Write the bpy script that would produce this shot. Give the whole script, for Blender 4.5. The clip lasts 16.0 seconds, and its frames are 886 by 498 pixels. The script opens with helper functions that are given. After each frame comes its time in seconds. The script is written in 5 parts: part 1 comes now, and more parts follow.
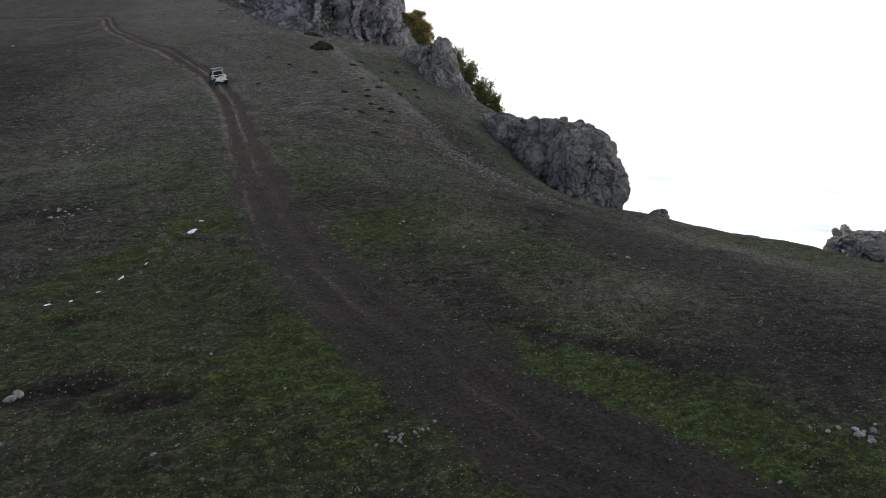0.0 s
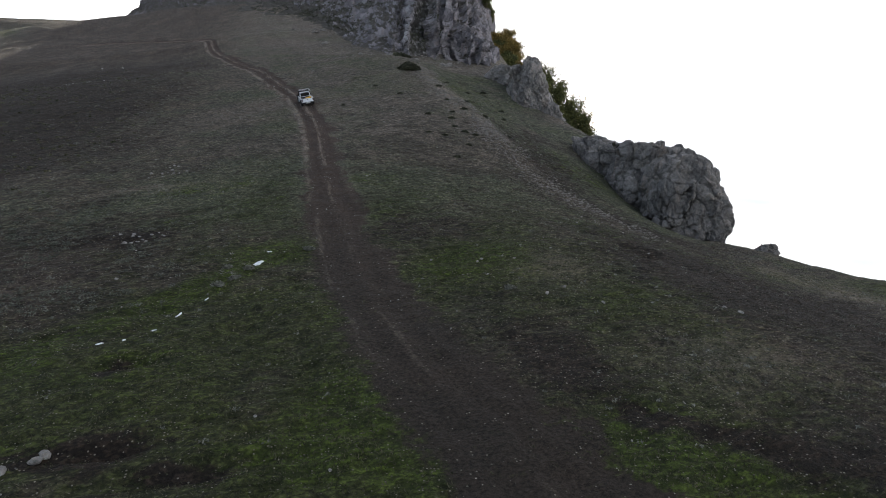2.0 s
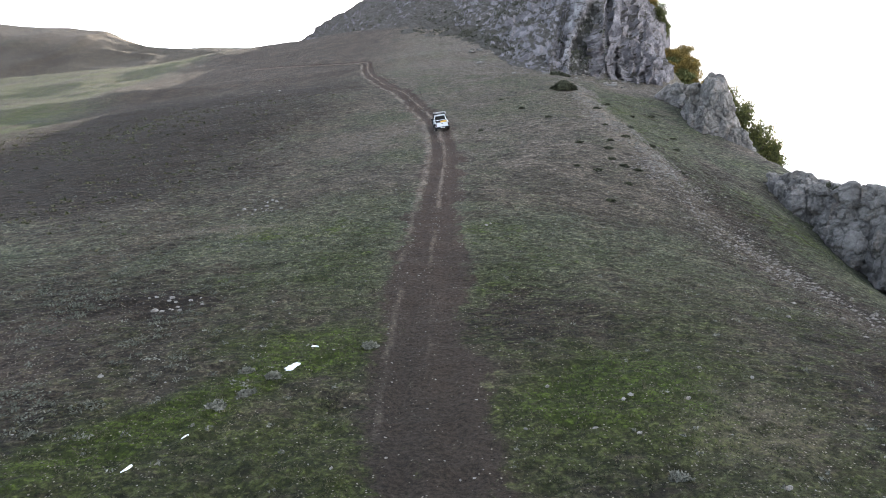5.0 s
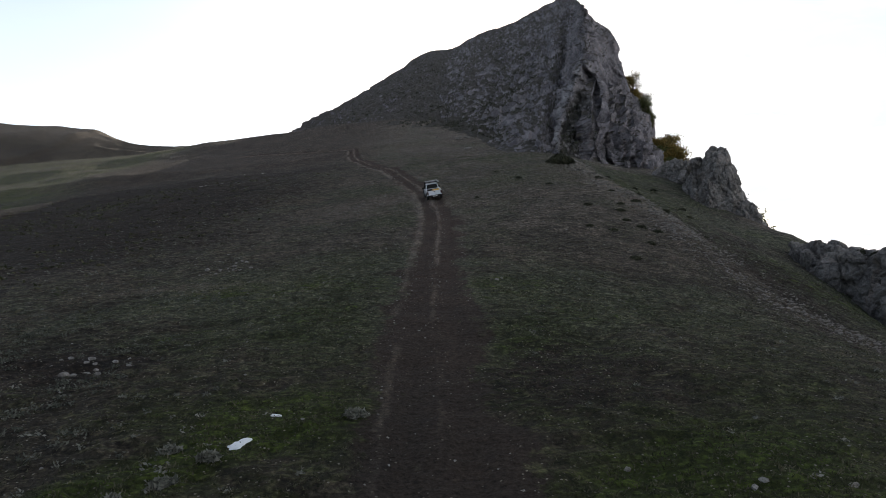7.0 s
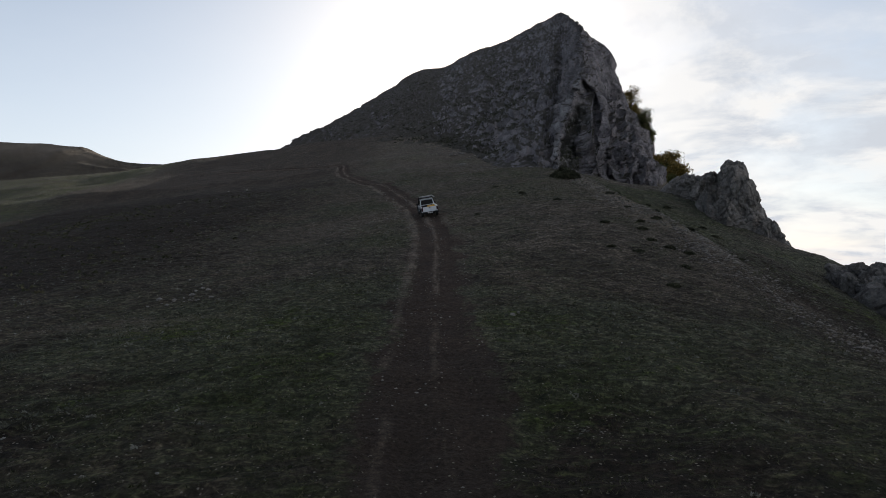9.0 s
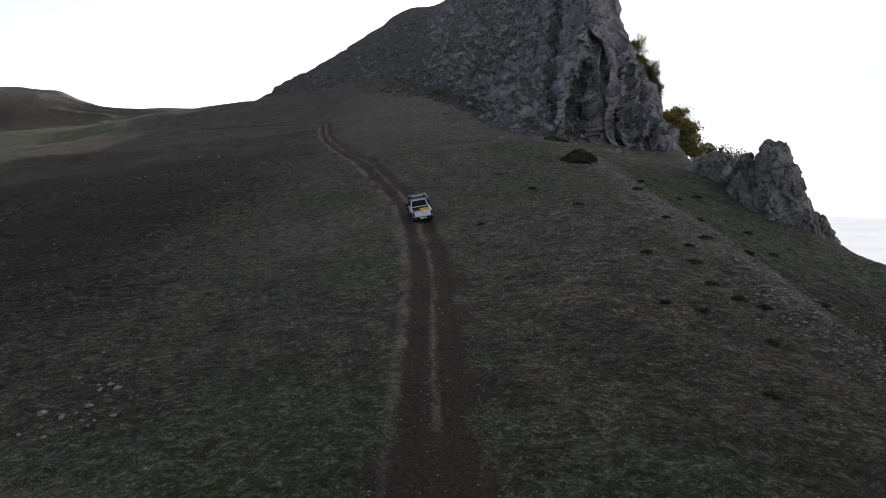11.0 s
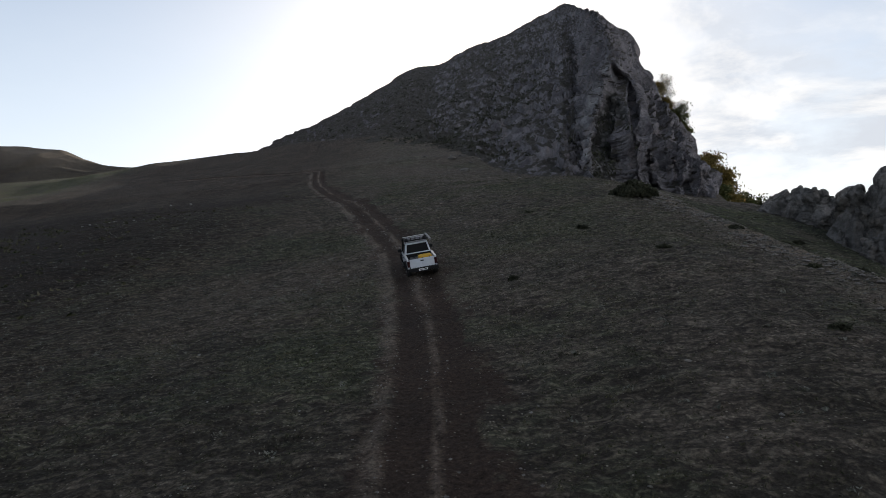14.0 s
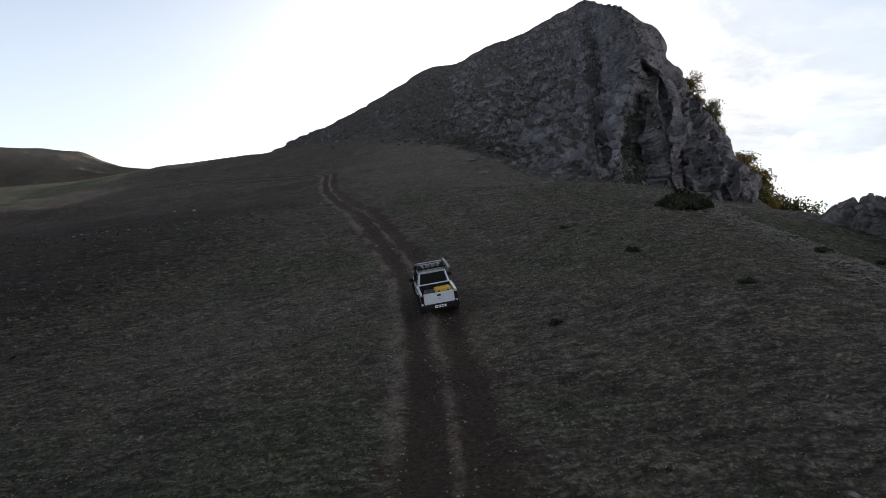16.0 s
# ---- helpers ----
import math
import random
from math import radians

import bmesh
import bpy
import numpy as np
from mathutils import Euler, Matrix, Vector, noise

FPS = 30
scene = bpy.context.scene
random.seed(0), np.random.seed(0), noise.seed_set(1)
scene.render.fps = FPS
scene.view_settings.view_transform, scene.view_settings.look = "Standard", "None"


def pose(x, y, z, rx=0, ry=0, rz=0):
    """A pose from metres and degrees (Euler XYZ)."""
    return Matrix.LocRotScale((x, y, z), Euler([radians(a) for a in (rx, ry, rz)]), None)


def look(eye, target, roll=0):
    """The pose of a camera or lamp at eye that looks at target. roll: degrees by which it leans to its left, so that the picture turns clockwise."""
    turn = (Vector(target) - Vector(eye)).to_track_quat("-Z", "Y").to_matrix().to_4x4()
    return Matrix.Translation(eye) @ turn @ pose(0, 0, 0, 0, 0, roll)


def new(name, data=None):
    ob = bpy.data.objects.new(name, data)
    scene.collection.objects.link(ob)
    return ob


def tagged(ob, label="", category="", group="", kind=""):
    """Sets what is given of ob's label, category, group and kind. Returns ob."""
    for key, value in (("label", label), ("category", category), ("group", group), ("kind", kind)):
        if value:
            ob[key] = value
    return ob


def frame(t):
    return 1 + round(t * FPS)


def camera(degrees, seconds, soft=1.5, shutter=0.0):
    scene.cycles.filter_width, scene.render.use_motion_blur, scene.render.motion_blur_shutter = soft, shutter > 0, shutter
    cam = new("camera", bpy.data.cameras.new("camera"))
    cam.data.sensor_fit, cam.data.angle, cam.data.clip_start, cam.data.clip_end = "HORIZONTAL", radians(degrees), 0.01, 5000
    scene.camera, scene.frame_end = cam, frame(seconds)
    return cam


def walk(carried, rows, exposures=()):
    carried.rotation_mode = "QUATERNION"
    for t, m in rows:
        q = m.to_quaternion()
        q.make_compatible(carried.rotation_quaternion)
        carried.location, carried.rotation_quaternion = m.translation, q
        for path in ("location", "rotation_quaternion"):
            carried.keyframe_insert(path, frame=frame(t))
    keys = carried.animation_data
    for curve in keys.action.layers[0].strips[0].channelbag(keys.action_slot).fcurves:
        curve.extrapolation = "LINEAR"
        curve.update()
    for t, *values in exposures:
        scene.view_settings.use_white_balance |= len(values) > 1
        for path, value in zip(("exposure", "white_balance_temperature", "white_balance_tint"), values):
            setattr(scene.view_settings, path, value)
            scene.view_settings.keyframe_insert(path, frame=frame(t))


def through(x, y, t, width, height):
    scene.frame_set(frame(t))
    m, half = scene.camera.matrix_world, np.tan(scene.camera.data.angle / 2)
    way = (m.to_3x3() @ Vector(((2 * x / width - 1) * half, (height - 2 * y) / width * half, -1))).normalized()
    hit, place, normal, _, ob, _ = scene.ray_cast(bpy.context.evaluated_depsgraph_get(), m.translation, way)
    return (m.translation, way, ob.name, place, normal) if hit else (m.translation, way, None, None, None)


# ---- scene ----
cam = camera(68.82, 16.0, soft=0.85)
PATH = [
    (0, (-0.000, 0.000, 12.000), (6.702, 18.250, 7.308), -0.56),
    (0.5, (0.114, 0.280, 12.057), (6.188, 18.826, 7.682), -0.49),
    (1, (0.405, 0.981, 12.043), (5.901, 19.761, 7.907), -0.46),
    (1.5, (0.919, 2.123, 12.164), (5.804, 21.089, 8.110), -0.39),
    (2, (1.501, 3.685, 12.467), (5.766, 22.780, 8.320), -0.41),
    (2.5, (2.353, 5.841, 12.930), (5.772, 25.069, 8.615), -0.34),
    (3, (3.310, 8.257, 13.123), (5.782, 27.629, 8.806), -0.23),
    (3.5, (4.431, 10.906, 13.105), (5.851, 30.414, 8.931), -0.17),
    (4, (5.486, 13.591, 13.140), (5.866, 33.187, 9.158), -0.01),
    (4.2, (5.839, 14.519, 13.191), (5.853, 34.134, 9.286), -0.05),
    (5.25, (5.75, 19.05, 13.0), (5.234, 38.769, 9.699), 0.15),
    (6.3, (4.388, 22.990, 11.393), (4.459, 42.903, 9.534), 0.29),
    (6.5, (4.285, 23.704, 10.830), (4.411, 43.651, 9.377), 0.33),
    (7, (4.559, 25.460, 9.495), (4.554, 45.454, 8.997), 0.29),
    (7.5, (4.665, 27.669, 8.764), (4.561, 47.669, 8.851), 0.20),
    (8, (4.489, 29.525, 8.574), (4.471, 49.523, 8.856), 0.25),
    (8.5, (4.321, 31.197, 8.842), (4.398, 51.194, 9.125), 0.24),
    (9, (4.073, 33.089, 9.702), (4.323, 53.087, 9.786), 0.32),
    (9.5, (3.947, 35.683, 11.291), (4.303, 55.673, 10.785), 0.29),
    (9.7, (3.879, 36.884, 12.053), (4.273, 56.863, 11.228), 0.29),
    (10.75, (3.72, 43.45, 15.5), (4.242, 63.367, 13.757), 0.15),
    (11.8, (3.673, 50.170, 16.786), (4.325, 70.118, 15.510), 0.04),
    (12, (3.690, 51.425, 16.631), (4.343, 71.386, 15.568), -0.01),
    (12.5, (3.726, 54.482, 15.709), (4.363, 74.468, 15.355), 0.01),
    (13, (3.797, 57.703, 14.782), (4.383, 77.694, 14.929), -0.00),
    (13.5, (3.869, 61.427, 14.456), (4.396, 81.420, 14.594), 0.00),
    (14, (3.982, 64.801, 14.834), (4.366, 84.797, 14.959), 0.02),
    (14.5, (3.949, 67.456, 15.794), (4.224, 87.454, 15.688), 0.02),
    (15, (3.977, 69.248, 16.673), (4.089, 89.245, 16.310), 0.05),
    (15.5, (3.966, 70.633, 16.838), (3.950, 90.633, 16.764), 0.02),
    (16, (3.859, 72.161, 16.390), (3.738, 92.161, 16.510), 0.03),
]
EXPOSURES = [(0, 0.92), (1.5, 0.88), (2.5, 1.2), (3.5, 1.88), (4.2, 2.35), (6.3, 1.6), (6.6, 1.28), (7, 0.35), (7.5, -0.18), (8.4, -0.42), (9, -0.22), (9.6, 0.0), (11.8, 0.45), (12.2, 0.15), (12.6, -0.1), (13.3, -0.12), (14, -0.05), (15, 0.02), (16, 0.1)]
walk(cam, [(t, look(eye, target, roll)) for t, eye, target, roll in PATH], EXPOSURES)
# ---------------------------------------------------------------- light and exposure
SUN_EL, SUN_AZ = radians(16.5), radians(4.0)
sun_way = Vector((math.sin(SUN_AZ) * math.cos(SUN_EL), math.cos(SUN_AZ) * math.cos(SUN_EL), math.sin(SUN_EL)))
sun_data = bpy.data.lights.new("sun", "SUN")
sun_data.energy, sun_data.angle, sun_data.color = 3.0, radians(0.53), (1.0, 0.88, 0.72)
sun = new("sun", sun_data)
sun.matrix_world = look(sun_way * 300, (0, 0, 0))

world = bpy.data.worlds.new("World")
scene.world = world
world.use_nodes = True
wt = world.node_tree
wt.nodes.clear()


def wn(kind, **values):
    n = wt.nodes.new(kind)
    for key, value in values.items():
        n.inputs[key].default_value = value
    return n


sky = wt.nodes.new("ShaderNodeTexSky")
sky.sky_type, sky.sun_disc, sky.sun_elevation, sky.sun_rotation = "NISHITA", False, SUN_EL, SUN_AZ
sky.altitude, sky.air_density, sky.dust_density, sky.ozone_density = 1200, 1.0, 2.0, 1.0
tc = wt.nodes.new("ShaderNodeTexCoord")
sep = wt.nodes.new("ShaderNodeSeparateXYZ")
wt.links.new(tc.outputs["Generated"], sep.inputs[0])
lift = wn("ShaderNodeMath")
lift.operation = "ADD"
lift.inputs[1].default_value = 0.22
wt.links.new(sep.outputs[2], lift.inputs[0])
flat = wt.nodes.new("ShaderNodeVectorMath")
flat.operation = "DIVIDE"
wt.links.new(tc.outputs["Generated"], flat.inputs[0])
wt.links.new(lift.outputs[0], flat.inputs[1])
cloud = wn("ShaderNodeTexNoise", Scale=1.5, Detail=9.0, Roughness=0.58, Distortion=0.3)
wt.links.new(flat.outputs[0], cloud.inputs["Vector"])
ramp = wt.nodes.new("ShaderNodeValToRGB")
ramp.color_ramp.elements[0].position, ramp.color_ramp.elements[1].position = 0.36, 0.58
wt.links.new(cloud.outputs["Fac"], ramp.inputs[0])
# thin cloud is thicker towards the east (+x)
side = wt.nodes.new("ShaderNodeMapRange")
side.inputs["From Min"].default_value, side.inputs["From Max"].default_value = -0.1, 0.42
side.inputs["To Min"].default_value, side.inputs["To Max"].default_value = 0.03, 0.95
wt.links.new(sep.outputs[0], side.inputs["Value"])
cover = wn("ShaderNodeMath")
cover.operation = "MULTIPLY"
wt.links.new(ramp.outputs[0], cover.inputs[0])
wt.links.new(side.outputs[0], cover.inputs[1])
# haze that whitens the sky low down
haze = wt.nodes.new("ShaderNodeMapRange")
haze.inputs["From Min"].default_value, haze.inputs["From Max"].default_value = 0.0, 0.5
haze.inputs["To Min"].default_value, haze.inputs["To Max"].default_value = 0.75, 0.12
wt.links.new(sep.outputs[2], haze.inputs["Value"])
gain = wt.nodes.new("ShaderNodeVectorMath")
gain.operation = "SCALE"
gain.inputs["Scale"].default_value = 0.12
wt.links.new(sky.outputs[0], gain.inputs[0])
mix1 = wt.nodes.new("ShaderNodeMix")
mix1.data_type = "RGBA"
mix1.inputs["B"].default_value = (0.97, 1.05, 1.17, 1)
wt.links.new(haze.outputs[0], mix1.inputs["Factor"])
wt.links.new(gain.outputs[0], mix1.inputs["A"])
mix2 = wt.nodes.new("ShaderNodeMix")
mix2.data_type = "RGBA"
tone = wn("ShaderNodeTexNoise", Scale=3.0, Detail=10.0, Roughness=0.6, Distortion=0.3)
wt.links.new(flat.outputs[0], tone.inputs["Vector"])
tones = wt.nodes.new("ShaderNodeValToRGB")
tones.color_ramp.elements[0].position, tones.color_ramp.elements[1].position = 0.42, 0.58
tones.color_ramp.elements[0].color, tones.color_ramp.elements[1].color = (0.75, 0.79, 0.86, 1), (1.10, 1.08, 1.06, 1)
wt.links.new(tone.outputs["Fac"], tones.inputs[0])
wt.links.new(tones.outputs[0], mix2.inputs["B"])
wt.links.new(cover.outputs[0], mix2.inputs["Factor"])
wt.links.new(mix1.outputs["Result"], mix2.inputs["A"])
back = wn("ShaderNodeBackground", Strength=1.0)
wt.links.new(mix2.outputs["Result"], back.inputs["Color"])
out = wt.nodes.new("ShaderNodeOutputWorld")
wt.links.new(back.outputs[0], out.inputs["Surface"])


# ---------------------------------------------------------------- noise
def hashed(ix, iy, iz, seed):
    n = (ix.astype(np.int64) * 374761393 + iy.astype(np.int64) * 668265263 + iz.astype(np.int64) * 2147483647 + seed * 974634777) & 0xFFFFFFFF
    n = ((n ^ (n >> 13)) * 1274126177) & 0xFFFFFFFF
    n = ((n ^ (n >> 16)) * 2246822519) & 0xFFFFFFFF
    return ((n ^ (n >> 15)) & 0xFFFFFF) / float(0xFFFFFF)


def vnoise(p, seed=0):
    """Smooth value noise in -1..1 for rows of places."""
    f = np.floor(p)
    w = p - f
    w = w * w * w * (w * (w * 6 - 15) + 10)
    ix, iy, iz = (f[:, k].astype(np.int64) for k in range(3))
    total = 0
    for a in (0, 1):
        for b in (0, 1):
            for c in (0, 1):
                k = (w[:, 0] if a else 1 - w[:, 0]) * (w[:, 1] if b else 1 - w[:, 1]) * (w[:, 2] if c else 1 - w[:, 2])
                total = total + k * hashed(ix + a, iy + b, iz + c, seed)
    return total * 2 - 1


def fbm(p, octaves=5, seed=0, gain_=0.5):
    total, amp, norm = 0, 1.0, 0
    for k in range(octaves):
        total = total + amp * vnoise(p * 2.03**k + 17.3 * k, seed + k)
        norm += amp
        amp *= gain_
    return total / norm


def ridged(p, octaves=4, seed=0):
    total, amp, norm = 0, 1.0, 0
    for k in range(octaves):
        total = total + amp * (1 - 2 * np.abs(vnoise(p * 2.1**k + 9.7 * k, seed + k)))
        norm += amp
        amp *= 0.5
    return total / norm


def worley(p, seed=0):
    """Distance to the nearest and second cell point, and the nearest cell's random number."""
    f = np.floor(p)
    d1, d2, rid = np.full(len(p), 9.0), np.full(len(p), 9.0), np.zeros(len(p))
    for a in (-1, 0, 1):
        for b in (-1, 0, 1):
            for c in (-1, 0, 1):
                g = f + (a, b, c)
                ix, iy, iz = (g[:, k].astype(np.int64) for k in range(3))
                q = g + np.stack([hashed(ix, iy, iz, seed + k) for k in range(3)], 1)
                d = np.linalg.norm(p - q, axis=1)
                r = hashed(ix, iy, iz, seed + 7)
                near = d < d1
                d2 = np.where(near, d1, np.minimum(d2, d))
                rid = np.where(near, r, rid)
                d1 = np.where(near, d, d1)
    return d1, d2, rid


def facets(p, seed=0):
    """Broken blocks: gap to the next block, the block's random number, and a plane tilted its own way."""
    f = np.floor(p)
    d1, d2, rid, tilt = np.full(len(p), 9.0), np.full(len(p), 9.0), np.zeros(len(p)), np.zeros(len(p))
    for a in (-1, 0, 1):
        for b in (-1, 0, 1):
            for c in (-1, 0, 1):
                g = f + (a, b, c)
                ix, iy, iz = (g[:, k].astype(np.int64) for k in range(3))
                away = p - g - np.stack([hashed(ix, iy, iz, seed + k) for k in range(3)], 1)
                d = np.linalg.norm(away, axis=1)
                lean = sum(away[:, k] * (hashed(ix, iy, iz, seed + 11 + k) - 0.5) for k in range(3))
                near = d < d1
                d2 = np.where(near, d1, np.minimum(d2, d))
                rid = np.where(near, hashed(ix, iy, iz, seed + 7), rid)
                tilt = np.where(near, lean, tilt)
                d1 = np.where(near, d, d1)
    return d2 - d1, rid, tilt


def flat3(x, y, s):
    return np.stack([np.ravel(x) * s, np.ravel(y) * s, 0 * np.ravel(x)], 1)


def smooth(a, b, v):
    t = np.clip((v - a) / (b - a), 0, 1)
    return t * t * (3 - 2 * t)


# ---------------------------------------------------------------- the hillside's shape
# heights of the meadow at a few places across (x) and along (y)
XK = np.array([-120, -60, -30, -10, 5, 20, 35, 50.0])
YK = np.array([-20, 15, 40, 65, 90, 115, 140, 170, 210, 300.0])
HILL = np.array([
    [-11.5, -8.8, -6.8, -4.6, -2.2, 0.9, 4.8, 10.8, 20.8, 43.0],
    [-6.7, -3.4, -1.1, 1.3, 4.2, 7.9, 12.4, 19.0, 27.3, 52.0],
    [-4.5, -0.9, 1.6, 4.1, 7.2, 11.7, 17.8, 22.4, 31.2, 56.0],
    [-3.1, 0.7, 2.7, 5.9, 9.3, 13.7, 19.8, 25.5, 34.7, 58.7],
    [-2.1, 1.2, 3.3, 7.0, 11.1, 16.2, 22.0, 26.9, 36.1, 60.5],
    [-1.1, 1.2, 3.3, 6.0, 12.7, 18.5, 23.8, 27.2, 36.7, 61.9],
    [-0.1, 0.5, 0.3, 1.9, 8.5, 14.7, 22.6, 27.1, 37.1, 63.0],
    [0.9, -0.9, -2.2, -1.7, 2.8, 11.5, 21.6, 25.0, 37.5, 64.1]
])


def weights(v, k):
    n = len(k)
    i = np.interp(v, k, np.arange(n))
    j = np.clip(np.floor(i).astype(int), 0, n - 2)
    t = i - j
    w = [(-(t**3) + 2 * t * t - t) / 2, (3 * t**3 - 5 * t * t + 2) / 2, (-3 * t**3 + 4 * t * t + t) / 2, (t**3 - t * t) / 2]
    b = np.zeros((len(v), n))
    r = np.arange(len(v))
    for m, ww in enumerate(w):
        idx = j + m - 1
        lo, hi = idx < 0, idx > n - 1
        ok = ~lo & ~hi
        np.add.at(b, (r[ok], idx[ok]), ww[ok])
        np.add.at(b, (r[lo], 0), 2 * ww[lo])
        np.add.at(b, (r[lo], 1), -ww[lo])
        np.add.at(b, (r[hi], n - 1), 2 * ww[hi])
        np.add.at(b, (r[hi], n - 2), -ww[hi])
    return b


def edge_x(y):
    """Where the meadow breaks off towards the cloud side."""
    return np.interp(y, [-80, 20, 43, 50, 60, 75, 92, 100, 112, 125, 140, 155, 175, 190, 205, 240, 400], [64, 60, 56, 53, 52, 51, 51, 52, 51, 49, 48.5, 50, 56, 58.5, 61, 64.5, 86])


TRACK = [(24, -30), (19, -5), (13.6, 8), (11, 13.3), (8.8, 17.1), (7, 24), (5.9, 29), (5.1, 35), (4.5, 43), (4.2, 52), (4.1, 66), (4.2, 80), (4.2, 88), (3.8, 95), (3.0, 105), (1.5, 114), (-0.4, 122), (-2.1, 130), (-4.7, 140), (-8.0, 152), (-12.2, 167), (-15.4, 180), (-17.8, 192), (-20.3, 205), (-21.0, 212), (-23.5, 219), (-30, 226), (-44, 233), (-62, 240)]


def along_track(step):
    p = np.array(TRACK, float)
    for _ in range(3):
        q = np.empty((2 * len(p) - 2, 2))
        q[0::2], q[1::2] = 0.75 * p[:-1] + 0.25 * p[1:], 0.25 * p[:-1] + 0.75 * p[1:]
        p = np.vstack([p[:1], q, p[-1:]])
    d = np.r_[0, np.cumsum(np.linalg.norm(np.diff(p, axis=0), axis=1))]
    s = np.arange(0, d[-1], step)
    return np.stack([np.interp(s, d, p[:, 0]), np.interp(s, d, p[:, 1])], 1), s


track_line, track_s = along_track(0.5)


def track_gap(x, y):
    """Distance from the track's middle."""
    x, y = np.ravel(x), np.ravel(y)
    best = np.full(len(x), 99.0)
    near = np.where((np.abs(x) < 80) & (y < 250))[0]
    for k in range(0, len(near), 4000):
        i = near[k : k + 4000]
        d = (x[i, None] - track_line[None, :, 0]) ** 2 + (y[i, None] - track_line[None, :, 1]) ** 2
        best[i] = np.sqrt(d.min(1))
    return best


def hill(x, y):
    """The height of the ground, without the track."""
    x, y = np.ravel(np.asarray(x, float)), np.ravel(np.asarray(y, float))
    xc, yc = np.clip(x, -120, 50), np.clip(y, -20, 300)
    z = ((weights(xc, XK) @ HILL) * weights(yc, YK)).sum(1)
    z = z + (y < -20) * (y + 20) * 0.1
    z = z - np.maximum(0, -120 - x) * 0.10 + np.maximum(0, -300 - x) * 0.04
    z = z + np.maximum(0, y - 300) * 0.05
    over = x - edge_x(y)
    fall = np.interp(y, [60, 175, 205, 230, 300], [1.6, 1.6, 1.3, 1.2, 1.1])
    z = z - fall * np.where(over > 12, over, 2.0 * np.log1p(np.exp(np.minimum(over, 12) / 2.0)))
    z = z + 0.9 * fbm(flat3(x, y, 0.03), 3, 5) * smooth(20, 60, np.abs(x - 5))
    z = z + smooth(45, 90, -x) * (1.7 * fbm(flat3(x, y, 0.022), 3, 7) + 0.5 * ridged(flat3(x, y, 0.055), 4, 9)) + 1.7 * blob(x, y, 48, 101, 6, 8) + 0.7 * blob(x, y, 57, 52, 6, 8) - 1.0 * blob(x, y, 43.5, 82, 4.5, 12)
    z = z + 0.16 * fbm(flat3(x, y, 0.22), 4, 11) + 0.09 * ridged(flat3(x, y, 0.7), 3, 21)
    z = z - 0.35 * smooth(0.0, 0.6, fbm(flat3(x, y, 0.12), 3, 41) - 0.25)
    for cx, cy, rx, ry, deep in ((-5.9, 31.6, 1.2, 0.5, 0.4), (-5.4, 24.7, 2.2, 0.5, 0.35), (-2.5, 22.6, 2.2, 0.5, 0.3), (9.9, 38.9, 0.7, 0.4, 0.3), (12.3, 36.0, 0.9, 0.4, 0.25), (-10.2, 50.8, 2.0, 0.5, 0.25)):
        z = z - deep * np.exp(-(((x - cx) / rx) ** 2 + ((y - cy) / ry) ** 2))
    aside = np.abs(x - np.interp(y, [b_ for a_, b_ in TRACK], [a_ for a_, b_ in TRACK]))
    lump = fbm(np.stack([x * 0.75, y * 1.05, 0 * x], 1), 3, 43)
    z = z + smooth(1.6, 3.0, aside) * (0.11 * (1 - 2 * np.abs(lump)) + 0.05 * fbm(flat3(x, y, 1.9), 2, 47))
    z = z - 2.7 * blob(x, y, 40, 155, 13, 19) - 1.5 * blob(x, y, 46, 178, 10, 12)
    z = z - 1.7 * blob(x, y, 44, 71, 6, 10) - 0.5 * blob(x, y, 37.5, 60, 4, 6) + 0.6 * blob(x, y, 53, 47, 8, 6)
    z = z + 0.45 * np.maximum(band(x, y, 24.3, 124, 25.2, 100, 1.9), band(x, y, 25.2, 100, 26.2, 80, 1.9))
    return np.maximum(z, -170)


def ground_z(x, y):
    return float(hill([x], [y])[0])


# ---------------------------------------------------------------- ground cover: how green, bare and stony, with left-flank shade and sun put in
def blob(x, y, cx, cy, rx, ry):
    return np.exp(-(((x - cx) / rx) ** 2 + ((y - cy) / ry) ** 2))


def band(x, y, ax, ay, bx, by, w):
    t = np.clip(((x - ax) * (bx - ax) + (y - ay) * (by - ay)) / ((bx - ax) ** 2 + (by - ay) ** 2), 0, 1)
    return np.exp(-(((x - ax - t * (bx - ax)) ** 2 + (y - ay - t * (by - ay)) ** 2) / w**2))


